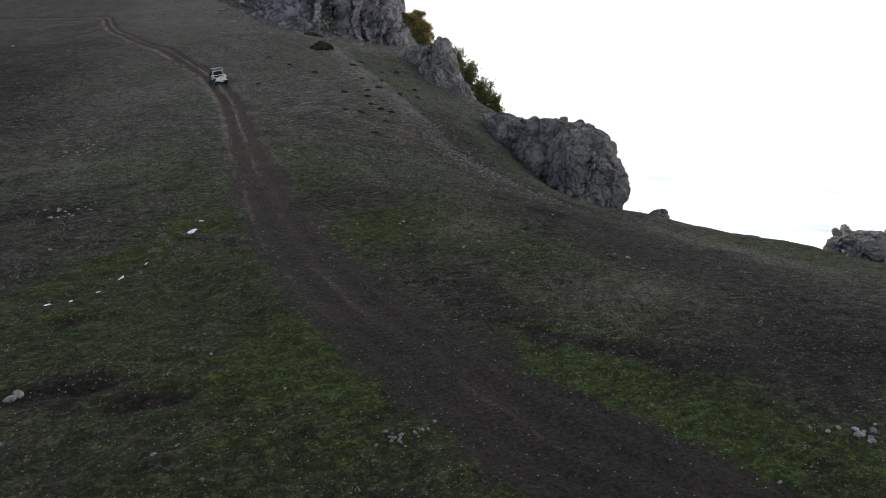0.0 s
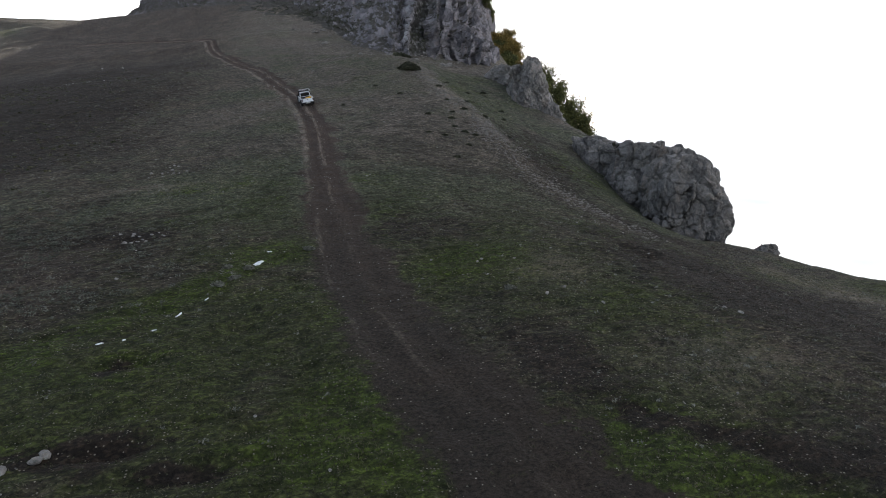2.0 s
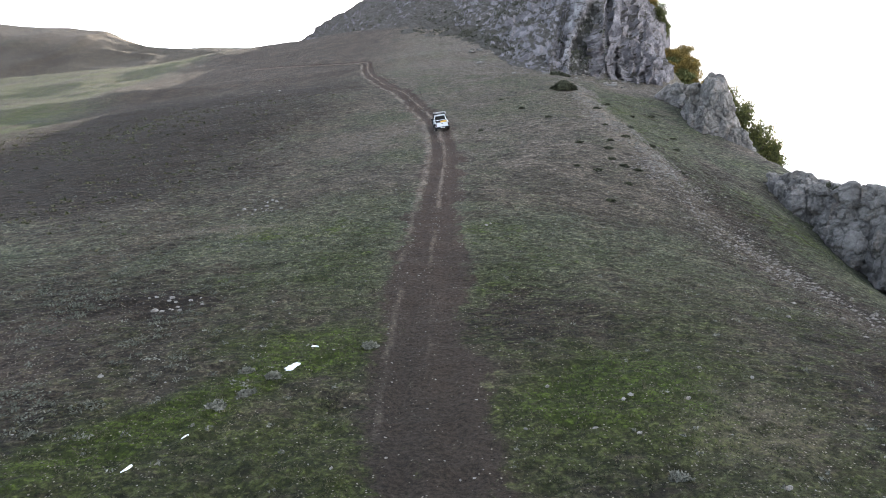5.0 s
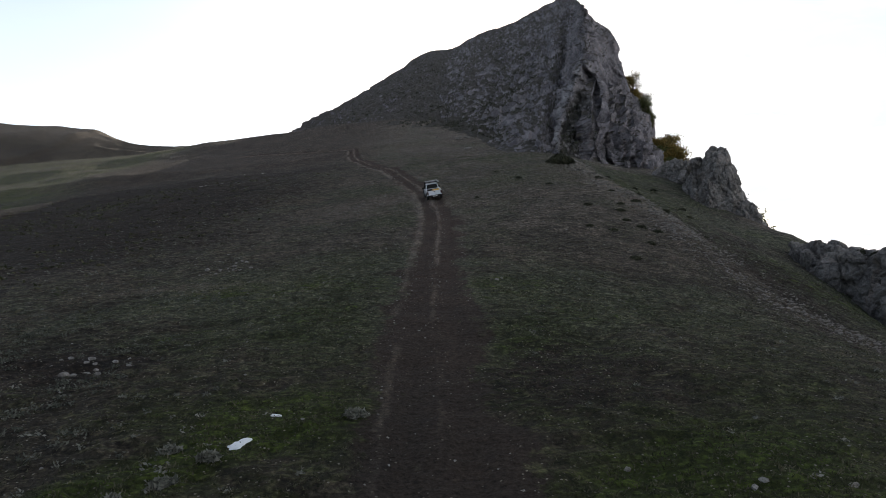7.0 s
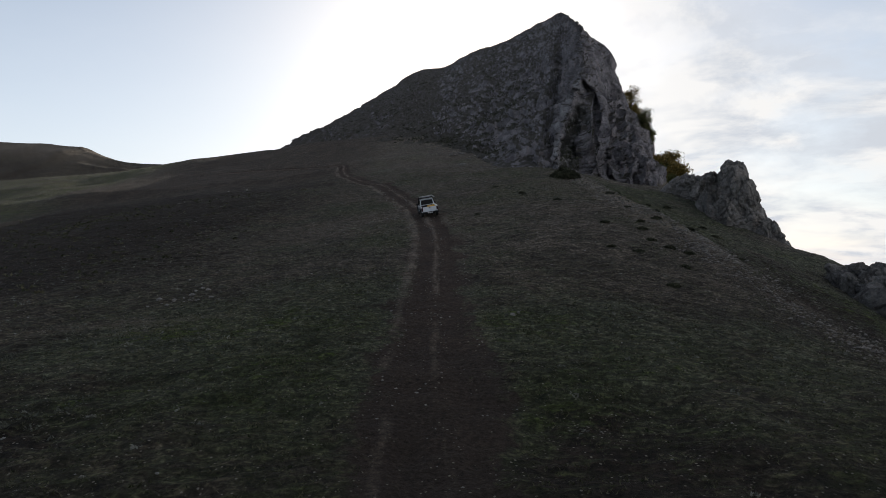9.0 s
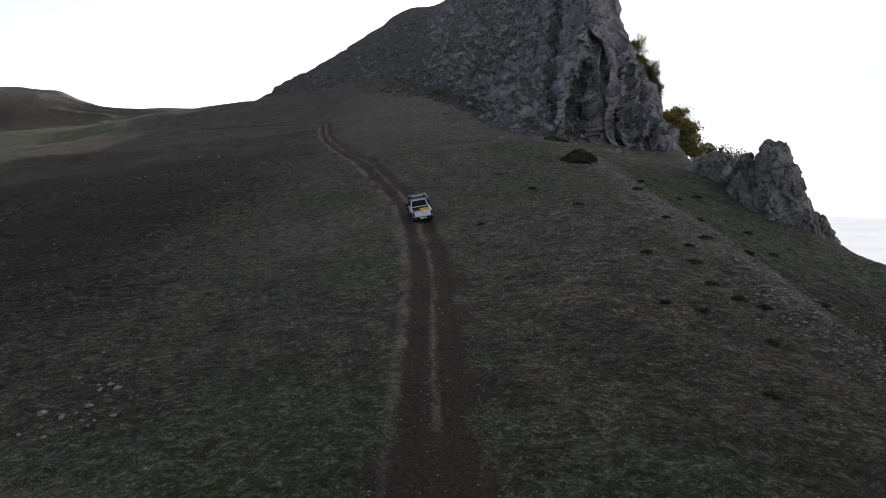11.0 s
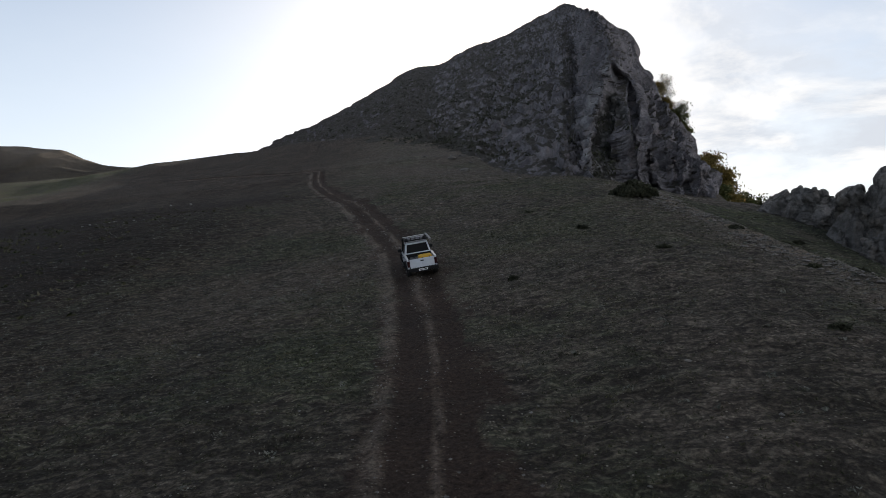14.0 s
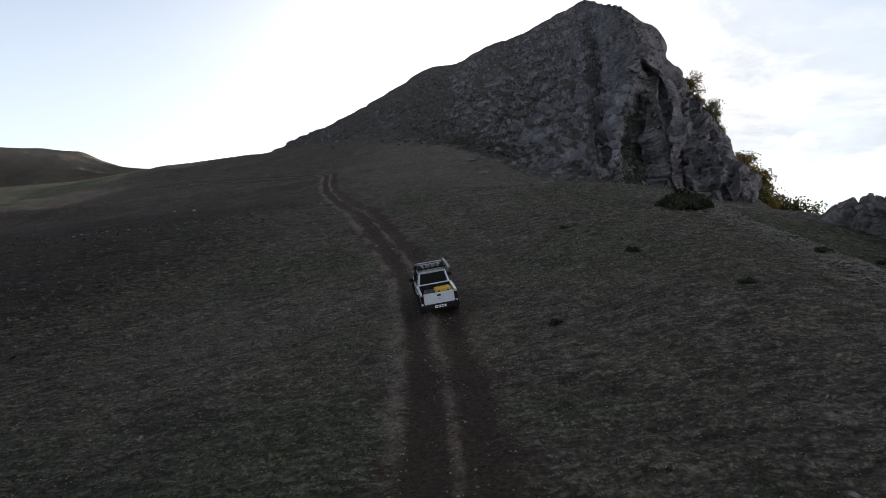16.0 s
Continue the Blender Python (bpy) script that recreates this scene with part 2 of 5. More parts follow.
def cover_of(x, y):
    x, y = np.ravel(np.asarray(x, float)), np.ravel(np.asarray(y, float))
    n1, n2 = fbm(flat3(x, y, 0.11), 4, 61), fbm(flat3(x, y, 0.35), 4, 71)
    wx, wy = x + 1.6 * n2, y + 1.6 * fbm(flat3(x, y, 0.35), 3, 81)
    early = 1 - smooth(55, 85, y)
    green = 0.34 + 0.14 * early + 0.38 * n1 + 0.3 * n2
    green += 0.9 * blob(wx, wy, -0.5, 44.8, 3.2, 2.0) + 0.8 * band(wx, wy, -1, 44, -13, 31, 1.2)
    green += 0.75 * blob(wx, wy, 12.3, 41.2, 3.4, 3.0) + 0.85 * band(wx, wy, 11.5, 20.5, 17.5, 11, 3.2) + 0.5 * blob(wx, wy, 3.0, 23, 2.6, 5)
    green += 0.35 * blob(wx, wy, 18, 62, 6, 4) + 0.3 * blob(wx, wy, 10, 54, 4, 7) + 0.3 * blob(wx, wy, -9, 33, 7, 7) + 0.25 * blob(wx, wy, -6, 60, 9, 9)
    green -= 0.06 * smooth(75, 95, y) * smooth(3, 9, x)
    hollow = smooth(25.6, 28.0, wx - 0.02 * (110 - y)) * (1 - smooth(41, 47, wx)) * smooth(60, 84, y) * (1 - smooth(128, 140, y))
    green += 0.36 * hollow + 0.2 * blob(wx, wy, 14, 112, 9, 14)
    # far left: sunlit look of the valley floor put into the colour as green
    green += 0.7 * smooth(80, 110, -x) * smooth(120, 180, y)
    soil = 0.08 + 0.35 * np.maximum(0, -n1) + 0.3 * np.maximum(0, n2 - 0.1)
    soil += 0.9 * blob(wx, wy, 26, 40, 6, 9) + 0.8 * blob(wx, wy, 11.8, 27.5, 2.2, 4.5) + 0.6 * blob(wx, wy, 9.5, 48, 3.2, 4) + 0.6 * blob(wx, wy, 32, 56, 8, 8)
    soil += 0.9 * blob(wx, wy, -5.7, 31.6, 1.3, 0.6) + 0.9 * blob(wx, wy, -5.2, 24.6, 2.6, 0.7) + 0.8 * blob(wx, wy, -2.5, 22.6, 2.6, 0.6)
    # smooth() term: shade of the left flank put into the colour as extra soil
    soil += 0.55 * blob(wx, wy, -15, 46, 7, 9) + 0.75 * smooth(4, 34, -x) * smooth(62, 95, y) * (1 - 0.6 * smooth(80, 110, -x)) + 0.7 * blob(wx, wy, -10, 51, 3, 1.2) + 0.4 * blob(wx, wy, 30, 75, 6, 14)
    soil += 0.9 * band(wx, wy, 12.5, 22.5, 17, 19.2, 0.6) + 0.9 * band(wx, wy, 17, 19.2, 25, 16.5, 1.1) + 0.8 * band(wx, wy, 11.4, 16.2, 13.4, 13.2, 0.5) + 0.7 * blob(wx, wy, 26, 19, 7, 4.5) + 0.45 * blob(wx, wy, 31, 31, 9, 8)
    stony = (0.10 + 0.25 * np.maximum(0, n2)) * (1 - 0.8 * hollow)
    # the hollow is darker than the crest beside it
    soil = soil + 0.26 * hollow
    stony += 0.85 * band(wx, wy, 23.4, 124, 24.0, 100, 1.5) + 0.5 * band(wx, wy, 24.0, 100, 25.0, 82, 1.7) + 0.28 * band(wx, wy, 26, 82, 29, 54, 2.4)
    stony += 0.5 * blob(wx, wy, 19, 25.5, 5, 3.2) + 0.45 * blob(wx, wy, 40, 40, 4, 12) + 0.3 * blob(wx, wy, -15, 43, 7, 9) + 0.4 * blob(wx, wy, 16, 38, 4, 4)
    stony += 0.5 * blob(wx, wy, -12, 66, 5, 2) + 0.35 * smooth(150, 220, y) + 0.3 * blob(wx, wy, 0, 105, 22, 14)
    gap = track_gap(x, y)
    wob = 0.9 * n2 + 0.5 * fbm(flat3(x, y, 1.2), 4, 91)
    wide = np.interp(y, [0, 25, 45, 60, 100, 140, 200], [2.9, 2.8, 2.1, 1.95, 2.0, 1.7, 1.4])
    dirt = (1 - smooth(wide - 0.9, wide + 1.0, gap + 1.2 * wob)) * np.interp(y, [20, 60], [0.9, 1.0])
    return np.clip(np.stack([green, soil, stony, dirt], 1), 0, 1)


def set_cover(me, rows):
    a = me.color_attributes.new("cover", "FLOAT_COLOR", "POINT")
    a.data.foreach_set("color", np.asarray(rows, np.float32).ravel())


# ---------------------------------------------------------------- materials
def material(name):
    m = bpy.data.materials.new(name)
    m.use_nodes = True
    t = m.node_tree
    return m, t, t.nodes["Principled BSDF"]


def node(t, kind, links=(), **values):
    n = t.nodes.new(kind)
    for key, value in values.items():
        n.inputs[key.replace("_", " ")].default_value = value
    for socket, source in links:
        t.links.new(source, n.inputs[socket])
    return n


def mixed(t, fac, a, b, blend="MIX"):
    n = t.nodes.new("ShaderNodeMix")
    n.data_type, n.blend_type = "RGBA", blend
    for key, value in (("Factor", fac), ("A", a), ("B", b)):
        if isinstance(value, (tuple, float, int)):
            n.inputs[key].default_value = value
        else:
            t.links.new(value, n.inputs[key])
    return n.outputs["Result"]


def stepped(t, value, lo, hi, to=(0.0, 1.0)):
    n = t.nodes.new("ShaderNodeMapRange")
    n.inputs["From Min"].default_value, n.inputs["From Max"].default_value = lo, hi
    n.inputs["To Min"].default_value, n.inputs["To Max"].default_value = to
    t.links.new(value, n.inputs["Value"])
    return n.outputs[0]


def maths(t, op, a, b):
    n = t.nodes.new("ShaderNodeMath")
    n.operation = op
    for k, v in enumerate((a, b)):
        if isinstance(v, (float, int)):
            n.inputs[k].default_value = v
        else:
            t.links.new(v, n.inputs[k])
    return n.outputs[0]


def place_of(t):
    return t.nodes.new("ShaderNodeNewGeometry").outputs["Position"]


def noise_of(t, at, scale, detail=5.0, rough=0.6):
    return node(t, "ShaderNodeTexNoise", [("Vector", at)], Scale=scale, Detail=detail, Roughness=rough).outputs["Fac"]


def bumped(t, bsdf, height, strength, distance):
    b = node(t, "ShaderNodeBump", [("Height", height)], Strength=strength, Distance=distance)
    t.links.new(b.outputs[0], bsdf.inputs["Normal"])


def ground_material():
    m, t, b = material("meadow_ground")
    at = place_of(t)
    c = t.nodes.new("ShaderNodeAttribute")
    c.attribute_name = "cover"
    sp = node(t, "ShaderNodeSeparateColor", [("Color", c.outputs["Color"])])
    fine, mid, big = noise_of(t, at, 6.0, 8.0, 0.78), noise_of(t, at, 1.5, 5.0, 0.62), noise_of(t, at, 0.25, 4.0)
    wide_map = node(t, "ShaderNodeMapping", [("Vector", at)])
    wide_map.inputs["Scale"].default_value = (0.5, 1.2, 1.0)
    streak = noise_of(t, wide_map.outputs[0], 1.6, 7.0, 0.72)
    north = node(t, "ShaderNodeSeparateXYZ", [("Vector", at)]).outputs[1]
    upland = stepped(t, maths(t, "ADD", north, stepped(t, big, 0.3, 0.7, (-14.0, 14.0))), 62.0, 92.0)
    east = node(t, "ShaderNodeSeparateXYZ", [("Vector", at)]).outputs[0]
    upland = maths(t, "MULTIPLY", upland, stepped(t, maths(t, "ADD", east, stepped(t, mid, 0.3, 0.7, (-2.0, 2.0))), -16.0, 1.0, (0.25, 1.0)))
    dry = mixed(t, stepped(t, mid, 0.3, 0.7), (0.026, 0.022, 0.017, 1), (0.088, 0.077, 0.058, 1))
    dry = mixed(t, upland, dry, mixed(t, stepped(t, streak, 0.35, 0.65), (0.048, 0.042, 0.038, 1), (0.168, 0.149, 0.131, 1)))
    lush = mixed(t, stepped(t, mid, 0.3, 0.7), (0.020, 0.026, 0.008, 1), (0.066, 0.080, 0.027, 1))
    lush = mixed(t, stepped(t, maths(t, "ADD", north, stepped(t, big, 0.3, 0.7, (-8.0, 8.0))), 46.0, 62.0), lush, mixed(t, stepped(t, mid, 0.3, 0.7), (0.043, 0.050, 0.034, 1), (0.126, 0.139, 0.098, 1)))
    g = maths(t, "ADD", sp.outputs[0], stepped(t, streak, 0.3, 0.7, (-0.3, 0.3)))
    lushness = stepped(t, g, 0.34, 0.66)
    vivid = mixed(t, streak, (0.024, 0.040, 0.007, 1), (0.088, 0.122, 0.024, 1))
    col = mixed(t, lushness, dry, mixed(t, stepped(t, g, 0.78, 1.05), lush, vivid))
    straw = maths(t, "MULTIPLY", maths(t, "MULTIPLY", stepped(t, streak, 0.46, 0.62), stepped(t, noise_of(t, wide_map.outputs[0], 6.0, 6.0, 0.75), 0.44, 0.64)), stepped(t, g, 0.95, 0.2, (0.05, 1.0)))
    col = mixed(t, maths(t, "MULTIPLY", straw, stepped(t, upland, 0.0, 1.0, (0.45, 0.9))), col, (0.225, 0.207, 0.183, 1))
    dark = mixed(t, fine, (0.012, 0.009, 0.007, 1), (0.044, 0.034, 0.027, 1))
    s = maths(t, "ADD", sp.outputs[1], stepped(t, noise_of(t, wide_map.outputs[0], 2.2, 6.0, 0.66), 0.3, 0.7, (-0.4, 0.4)))
    col = mixed(t, stepped(t, s, 0.34, 0.72), col, dark)
    # clumps of turf, paler at the middle and darker between them
    tuft = node(t, "ShaderNodeTexVoronoi", [("Vector", node(t, "ShaderNodeVectorMath", [(0, wide_map.outputs[0]), (1, node(t, "ShaderNodeTexNoise", [("Vector", at)], Scale=2.5, Detail=3.0).outputs["Color"])]).outputs[0])], Scale=3.4, Randomness=1.0)
    clump = stepped(t, tuft.outputs["Distance"], 0.12, 0.62)
    col = mixed(t, 1.0, col, mixed(t, clump, (1.60, 1.58, 1.53, 1), (0.55, 0.55, 0.55, 1)), "MULTIPLY")
    # bare track, with tyre-worn dust
    worn = mixed(t, stepped(t, north, 35.0, 75.0), mixed(t, fine, (0.017, 0.0135, 0.011, 1), (0.056, 0.045, 0.037, 1)), mixed(t, fine, (0.024, 0.0165, 0.013, 1), (0.076, 0.055, 0.045, 1)))
    d = maths(t, "ADD", c.outputs["Alpha"], stepped(t, noise_of(t, at, 1.6, 8.0, 0.74), 0.3, 0.7, (-0.5, 0.5)))
    col = mixed(t, stepped(t, d, 0.3, 0.7), col, worn)
    # pale gravel and dead stalks
    v = node(t, "ShaderNodeTexVoronoi", [("Vector", at)], Scale=9.0, Randomness=1.0)
    which = node(t, "ShaderNodeSeparateColor", [("Color", v.outputs["Color"])]).outputs[0]
    chance = maths(t, "LESS_THAN", which, maths(t, "MULTIPLY", maths(t, "ADD", maths(t, "MULTIPLY", sp.outputs[2], 0.75), 0.04), stepped(t, c.outputs["Alpha"], 0.0, 1.0, (1.0, 0.35))))
    st = maths(t, "MULTIPLY", stepped(t, v.outputs["Distance"], 0.36, 0.24), chance)
    pale = mixed(t, v.outputs["Color"], (0.10, 0.092, 0.078, 1), (0.34, 0.32, 0.28, 1))
    col = mixed(t, st, col, pale)
    dust = maths(t, "MULTIPLY", stepped(t, sp.outputs[2], 0.25, 1.0), stepped(t, mid, 0.32, 0.58, (0.1, 0.9)))
    col = mixed(t, dust, col, (0.205, 0.172, 0.148, 1))
    col = mixed(t, 1.0, col, mixed(t, stepped(t, fine, 0.3, 0.7), (0.28, 0.28, 0.29, 1), (1.68, 1.65, 1.6, 1)), "MULTIPLY")
    col = mixed(t, 1.0, col, mixed(t, stepped(t, big, 0.3, 0.7), (0.8, 0.82, 0.8, 1), (1.18, 1.12, 1.05, 1)), "MULTIPLY")
    t.links.new(col, b.inputs["Base Color"])
    b.inputs["Roughness"].default_value = 0.95
    b.inputs["Specular IOR Level"].default_value = 0.15
    bumped(t, b, maths(t, "ADD", maths(t, "ADD", maths(t, "MULTIPLY", noise_of(t, at, 6.0, 8.0, 0.75), 0.8), maths(t, "SUBTRACT", maths(t, "MULTIPLY", streak, 1.0), maths(t, "MULTIPLY", clump, 0.25))), maths(t, "MULTIPLY", st, 0.4)), 1.0, 0.35)
    return m


def rock_material(name, dark, light, warm, scale=1.0, cracks=0.6, relief=1.0, blotch=0.55):
    m, t, b = material(name)
    at = place_of(t)
    n1 = noise_of(t, at, 0.5 * scale, 8.0, 0.66)
    stretched = node(t, "ShaderNodeMapping", [("Vector", at)])
    stretched.inputs["Scale"].default_value = (1.0, 1.0, 0.22)
    streak = noise_of(t, stretched.outputs[0], 0.9 * scale, 7.0, 0.7)
    col = mixed(t, stepped(t, n1, 0.3, 0.7), dark, light)
    col = mixed(t, stepped(t, streak, 0.52, 0.72), col, warm)
    lichen = stepped(t, noise_of(t, at, 2.2 * scale, 6.0, 0.7), 0.56, 0.70, (0.0, blotch))
    col = mixed(t, lichen, col, (0.085, 0.085, 0.075, 1))
    spread = t.nodes.new("ShaderNodeCombineXYZ")
    v = node(t, "ShaderNodeTexVoronoi", [("Vector", node(t, "ShaderNodeVectorMath", [(0, at), (1, node(t, "ShaderNodeVectorMath", [(0, node(t, "ShaderNodeTexNoise", [("Vector", at)], Scale=0.45 * scale, Detail=8.0, Roughness=0.7).outputs["Color"]), (1, spread.outputs[0])]).outputs[0])]).outputs[0])], Scale=0.8 * scale)
    for n_ in t.nodes:
        if n_.type == "VECT_MATH" and n_.inputs[1].is_linked and n_.inputs[1].links[0].from_node == spread:
            n_.operation = "MULTIPLY"
    for k in range(3):
        spread.inputs[k].default_value = 1.6 / scale
    v.feature = "DISTANCE_TO_EDGE"
    crack = stepped(t, v.outputs["Distance"], 0.0, 0.06)
    col = mixed(t, maths(t, "MULTIPLY", maths(t, "SUBTRACT", 1.0, crack), cracks), col, (0.05, 0.048, 0.044, 1))
    fine = noise_of(t, at, 5.0 * scale, 8.0, 0.75)
    col = mixed(t, 1.0, col, mixed(t, stepped(t, fine, 0.25, 0.75), (0.55, 0.55, 0.55, 1), (1.4, 1.4, 1.4, 1)), "MULTIPLY")
    # each block of rock weathers to a tone of its own
    block = node(t, "ShaderNodeTexVoronoi", [("Vector", v.inputs["Vector"].links[0].from_socket)], Scale=0.8 * scale)
    tone = node(t, "ShaderNodeSeparateColor", [("Color", block.outputs["Color"])]).outputs[0]
    col = mixed(t, 1.0, col, mixed(t, tone, (0.78, 0.78, 0.79, 1), (1.22, 1.21, 1.2, 1)), "MULTIPLY")
    t.links.new(col, b.inputs["Base Color"])
    b.inputs["Roughness"].default_value = 0.9
    b.inputs["Specular IOR Level"].default_value = 0.25
    rough_face = noise_of(t, at, 1.3 * scale, 10.0, 0.7)
    bumped(t, b, maths(t, "ADD", maths(t, "MULTIPLY", rough_face, 1.2), maths(t, "ADD", maths(t, "MULTIPLY", fine, 0.5), maths(t, "MULTIPLY", crack, cracks))), relief, 0.45 / scale)
    return m


def mountain_material():
    """Grey limestone with thin dry grass and low scrub on the ledges."""
    m = rock_material("mountain_limestone", (0.078, 0.072, 0.080, 1), (0.27, 0.253, 0.268, 1), (0.22, 0.183, 0.175, 1), 0.5, 0.32, 0.65)
    t = m.node_tree
    b = t.nodes["Principled BSDF"]
    rock = b.inputs["Base Color"].links[0].from_socket
    at = place_of(t)
    nz = node(t, "ShaderNodeSeparateXYZ", [("Vector", t.nodes.new("ShaderNodeNewGeometry").outputs["Normal"])]).outputs[2]
    ledge = maths(t, "ADD", stepped(t, nz, 0.30, 0.85, (-0.55, 0.5)), stepped(t, noise_of(t, at, 0.5, 8.0, 0.75), 0.3, 0.7, (-0.2, 0.9)))
    turf = mixed(t, noise_of(t, at, 1.1, 5.0, 0.7), (0.026, 0.023, 0.019, 1), (0.084, 0.074, 0.062, 1))
    low = t.nodes.new("ShaderNodeAttribute")
    low.attribute_name = "cover"
    kind = node(t, "ShaderNodeSeparateColor", [("Color", low.outputs["Color"])])
    ledge = maths(t, "ADD", ledge, stepped(t, kind.outputs[0], 0.0, 1.0, (0.0, 0.9)))
    clean = mixed(t, noise_of(t, at, 0.8, 8.0, 0.75), (0.17, 0.168, 0.175, 1), (0.48, 0.47, 0.47, 1))
    rock = mixed(t, maths(t, "MULTIPLY", kind.outputs[2], stepped(t, noise_of(t, at, 0.35, 6.0, 0.7), 0.42, 0.58)), rock, clean)
    scrub = maths(t, "MULTIPLY", stepped(t, noise_of(t, at, 0.9, 7.0, 0.75), 0.58, 0.64, (0.0, 0.7)), stepped(t, nz, 0.25, 0.75))
    col = mixed(t, scrub, mixed(t, stepped(t, ledge, 0.45, 0.75), rock, turf), (0.022, 0.022, 0.016, 1))
    stones = node(t, "ShaderNodeTexVoronoi", [("Vector", at)], Scale=0.9)
    heap = mixed(t, stepped(t, stones.outputs["Distance"], 0.55, 0.25), (0.04, 0.038, 0.034, 1), mixed(t, stones.outputs["Color"], (0.07, 0.07, 0.068, 1), (0.26, 0.25, 0.245, 1)))
    col = mixed(t, stepped(t, kind.outputs[1], 0.25, 0.6, (0.0, 0.9)), col, heap)
    t.links.new(col, b.inputs["Base Color"])
    old = b.inputs["Normal"].links[0].from_node
    knobs = node(t, "ShaderNodeBump", [("Height", noise_of(t, at, 0.35, 10.0, 0.72))], Strength=1.0, Distance=1.0)
    t.links.new(knobs.outputs[0], old.inputs["Normal"])
    return m


def leaf_material(name, a, c, through=0.3):
    m, t, b = material(name)
    g = t.nodes.new("ShaderNodeNewGeometry")
    col = mixed(t, g.outputs["Random Per Island"], a, c)
    col = mixed(t, stepped(t, noise_of(t, g.outputs["Position"], 0.6, 4.0), 0.35, 0.65, (0.0, 0.6)), col, tuple(v * 0.6 for v in a[:3]) + (1,))
    t.links.new(col, b.inputs["Base Color"])
    b.inputs["Roughness"].default_value = 0.7
    b.inputs["Specular IOR Level"].default_value = 0.2
    tr = node(t, "ShaderNodeBsdfTranslucent", [("Color", col)])
    mx = node(t, "ShaderNodeMixShader", [(1, b.outputs[0]), (2, tr.outputs[0])], Fac=through)
    t.links.new(mx.outputs[0], t.nodes["Material Output"].inputs["Surface"])
    return m


def plain(name, color, rough=0.5, metal=0.0, spec=0.5, grime=0.15, scale=6.0, coat=0.0):
    m, t, b = material(name)
    o = t.nodes.new("ShaderNodeTexCoord").outputs["Object"]
    n = noise_of(t, o, scale, 6.0, 0.65)
    low = tuple(v * (1 - 2.2 * grime) for v in color) + (1,)
    col = mixed(t, stepped(t, n, 0.35, 0.75), tuple(color) + (1,), low)
    t.links.new(col, b.inputs["Base Color"])
    t.links.new(stepped(t, n, 0.3, 0.7, (rough * 0.85, min(1.0, rough * 1.2))), b.inputs["Roughness"])
    b.inputs["Metallic"].default_value = metal
    b.inputs["Specular IOR Level"].default_value = spec
    b.inputs["Coat Weight"].default_value = coat
    return m


MEADOW = ground_material()
LIMESTONE = rock_material("grey_limestone", (0.115, 0.107, 0.10, 1), (0.245, 0.228, 0.214, 1), (0.215, 0.178, 0.15, 1), 0.6, 0.45, 0.8, 0.35)
MOUNTAIN = mountain_material()
PALE_STONE = rock_material("pale_field_stone", (0.13, 0.125, 0.117, 1), (0.32, 0.305, 0.285, 1), (0.24, 0.205, 0.17, 1), 6.0, 0.2)
RUBBLE = rock_material("dusty_rubble", (0.09, 0.083, 0.076, 1), (0.24, 0.222, 0.205, 1), (0.19, 0.155, 0.13, 1), 6.0, 0.2)
HEATH = leaf_material("mugwort_leaves", (0.045, 0.050, 0.038, 1), (0.17, 0.172, 0.14, 1), 0.2)
GRASS = leaf_material("grass_blades", (0.018, 0.026, 0.008, 1), (0.150, 0.135, 0.085, 1))
PALE_PLANT = leaf_material("dead_thistle", (0.07, 0.074, 0.06, 1), (0.28, 0.275, 0.235, 1), 0.2)
SHRUB = leaf_material("juniper_leaves", (0.026, 0.030, 0.018, 1), (0.095, 0.095, 0.062, 1), 0.25)
AUTUMN = leaf_material("autumn_leaves", (0.11, 0.092, 0.026, 1), (0.26, 0.17, 0.045, 1), 0.28)
GREEN_LEAF = leaf_material("green_leaves", (0.045, 0.058, 0.020, 1), (0.15, 0.145, 0.05, 1), 0.28)
BARK = plain("bark", (0.09, 0.07, 0.055), 0.95, 0, 0.2, 0.2, 3.0)


# ---------------------------------------------------------------- building helpers
def mesh_of(name, verts, faces, mat, soft=True):
    me = bpy.data.meshes.new(name)
    me.from_pydata(np.asarray(verts).tolist(), [], faces if isinstance(faces, list) else faces.tolist())
    me.materials.append(mat)
    if soft:
        me.polygons.foreach_set("use_smooth", np.ones(len(me.polygons), bool))
    me.update()
    return me


def grid_faces(rows, cols, closed=False):
    i, j = np.meshgrid(np.arange(rows - 1), np.arange(cols if closed else cols - 1), indexing="ij")
    a, b = i * cols + j, i * cols + (j + 1) % cols
    return np.stack([a, b, b + cols, a + cols], -1).reshape(-1, 4)


def lines(stops):
    """Grid lines from (from, to, step) stretches."""
    return np.concatenate([np.arange(a, b, s) for a, b, s in stops])


# ---------------------------------------------------------------- ground, track, cloud sea, far hill
gx = lines([(-700, -260, 22), (-260, -120, 8), (-120, -50, 3), (-50, -24, 1.2), (-24, 34, 0.28), (34, 66, 0.8), (66, 130, 4), (130, 180, 12)])
gy = lines([(-120, -20, 8), (-20, 4, 1.5), (4, 125, 0.3), (125, 165, 0.8), (165, 260, 2.2), (260, 420, 6), (420, 900, 30)])
X, Y = np.meshgrid(gx, gy)
gz = hill(X, Y) - 0.3 * (1 - smooth(2.0, 2.7, track_gap(X, Y)))
ground_mesh = mesh_of("ground", np.stack([X.ravel(), Y.ravel(), gz], 1), grid_faces(len(gy), len(gx)), MEADOW)
set_cover(ground_mesh, cover_of(X, Y))
tagged(new("ground", ground_mesh), "sloping mountain meadow of dull grass, bare soil and gravel", "meadow", kind="structure")

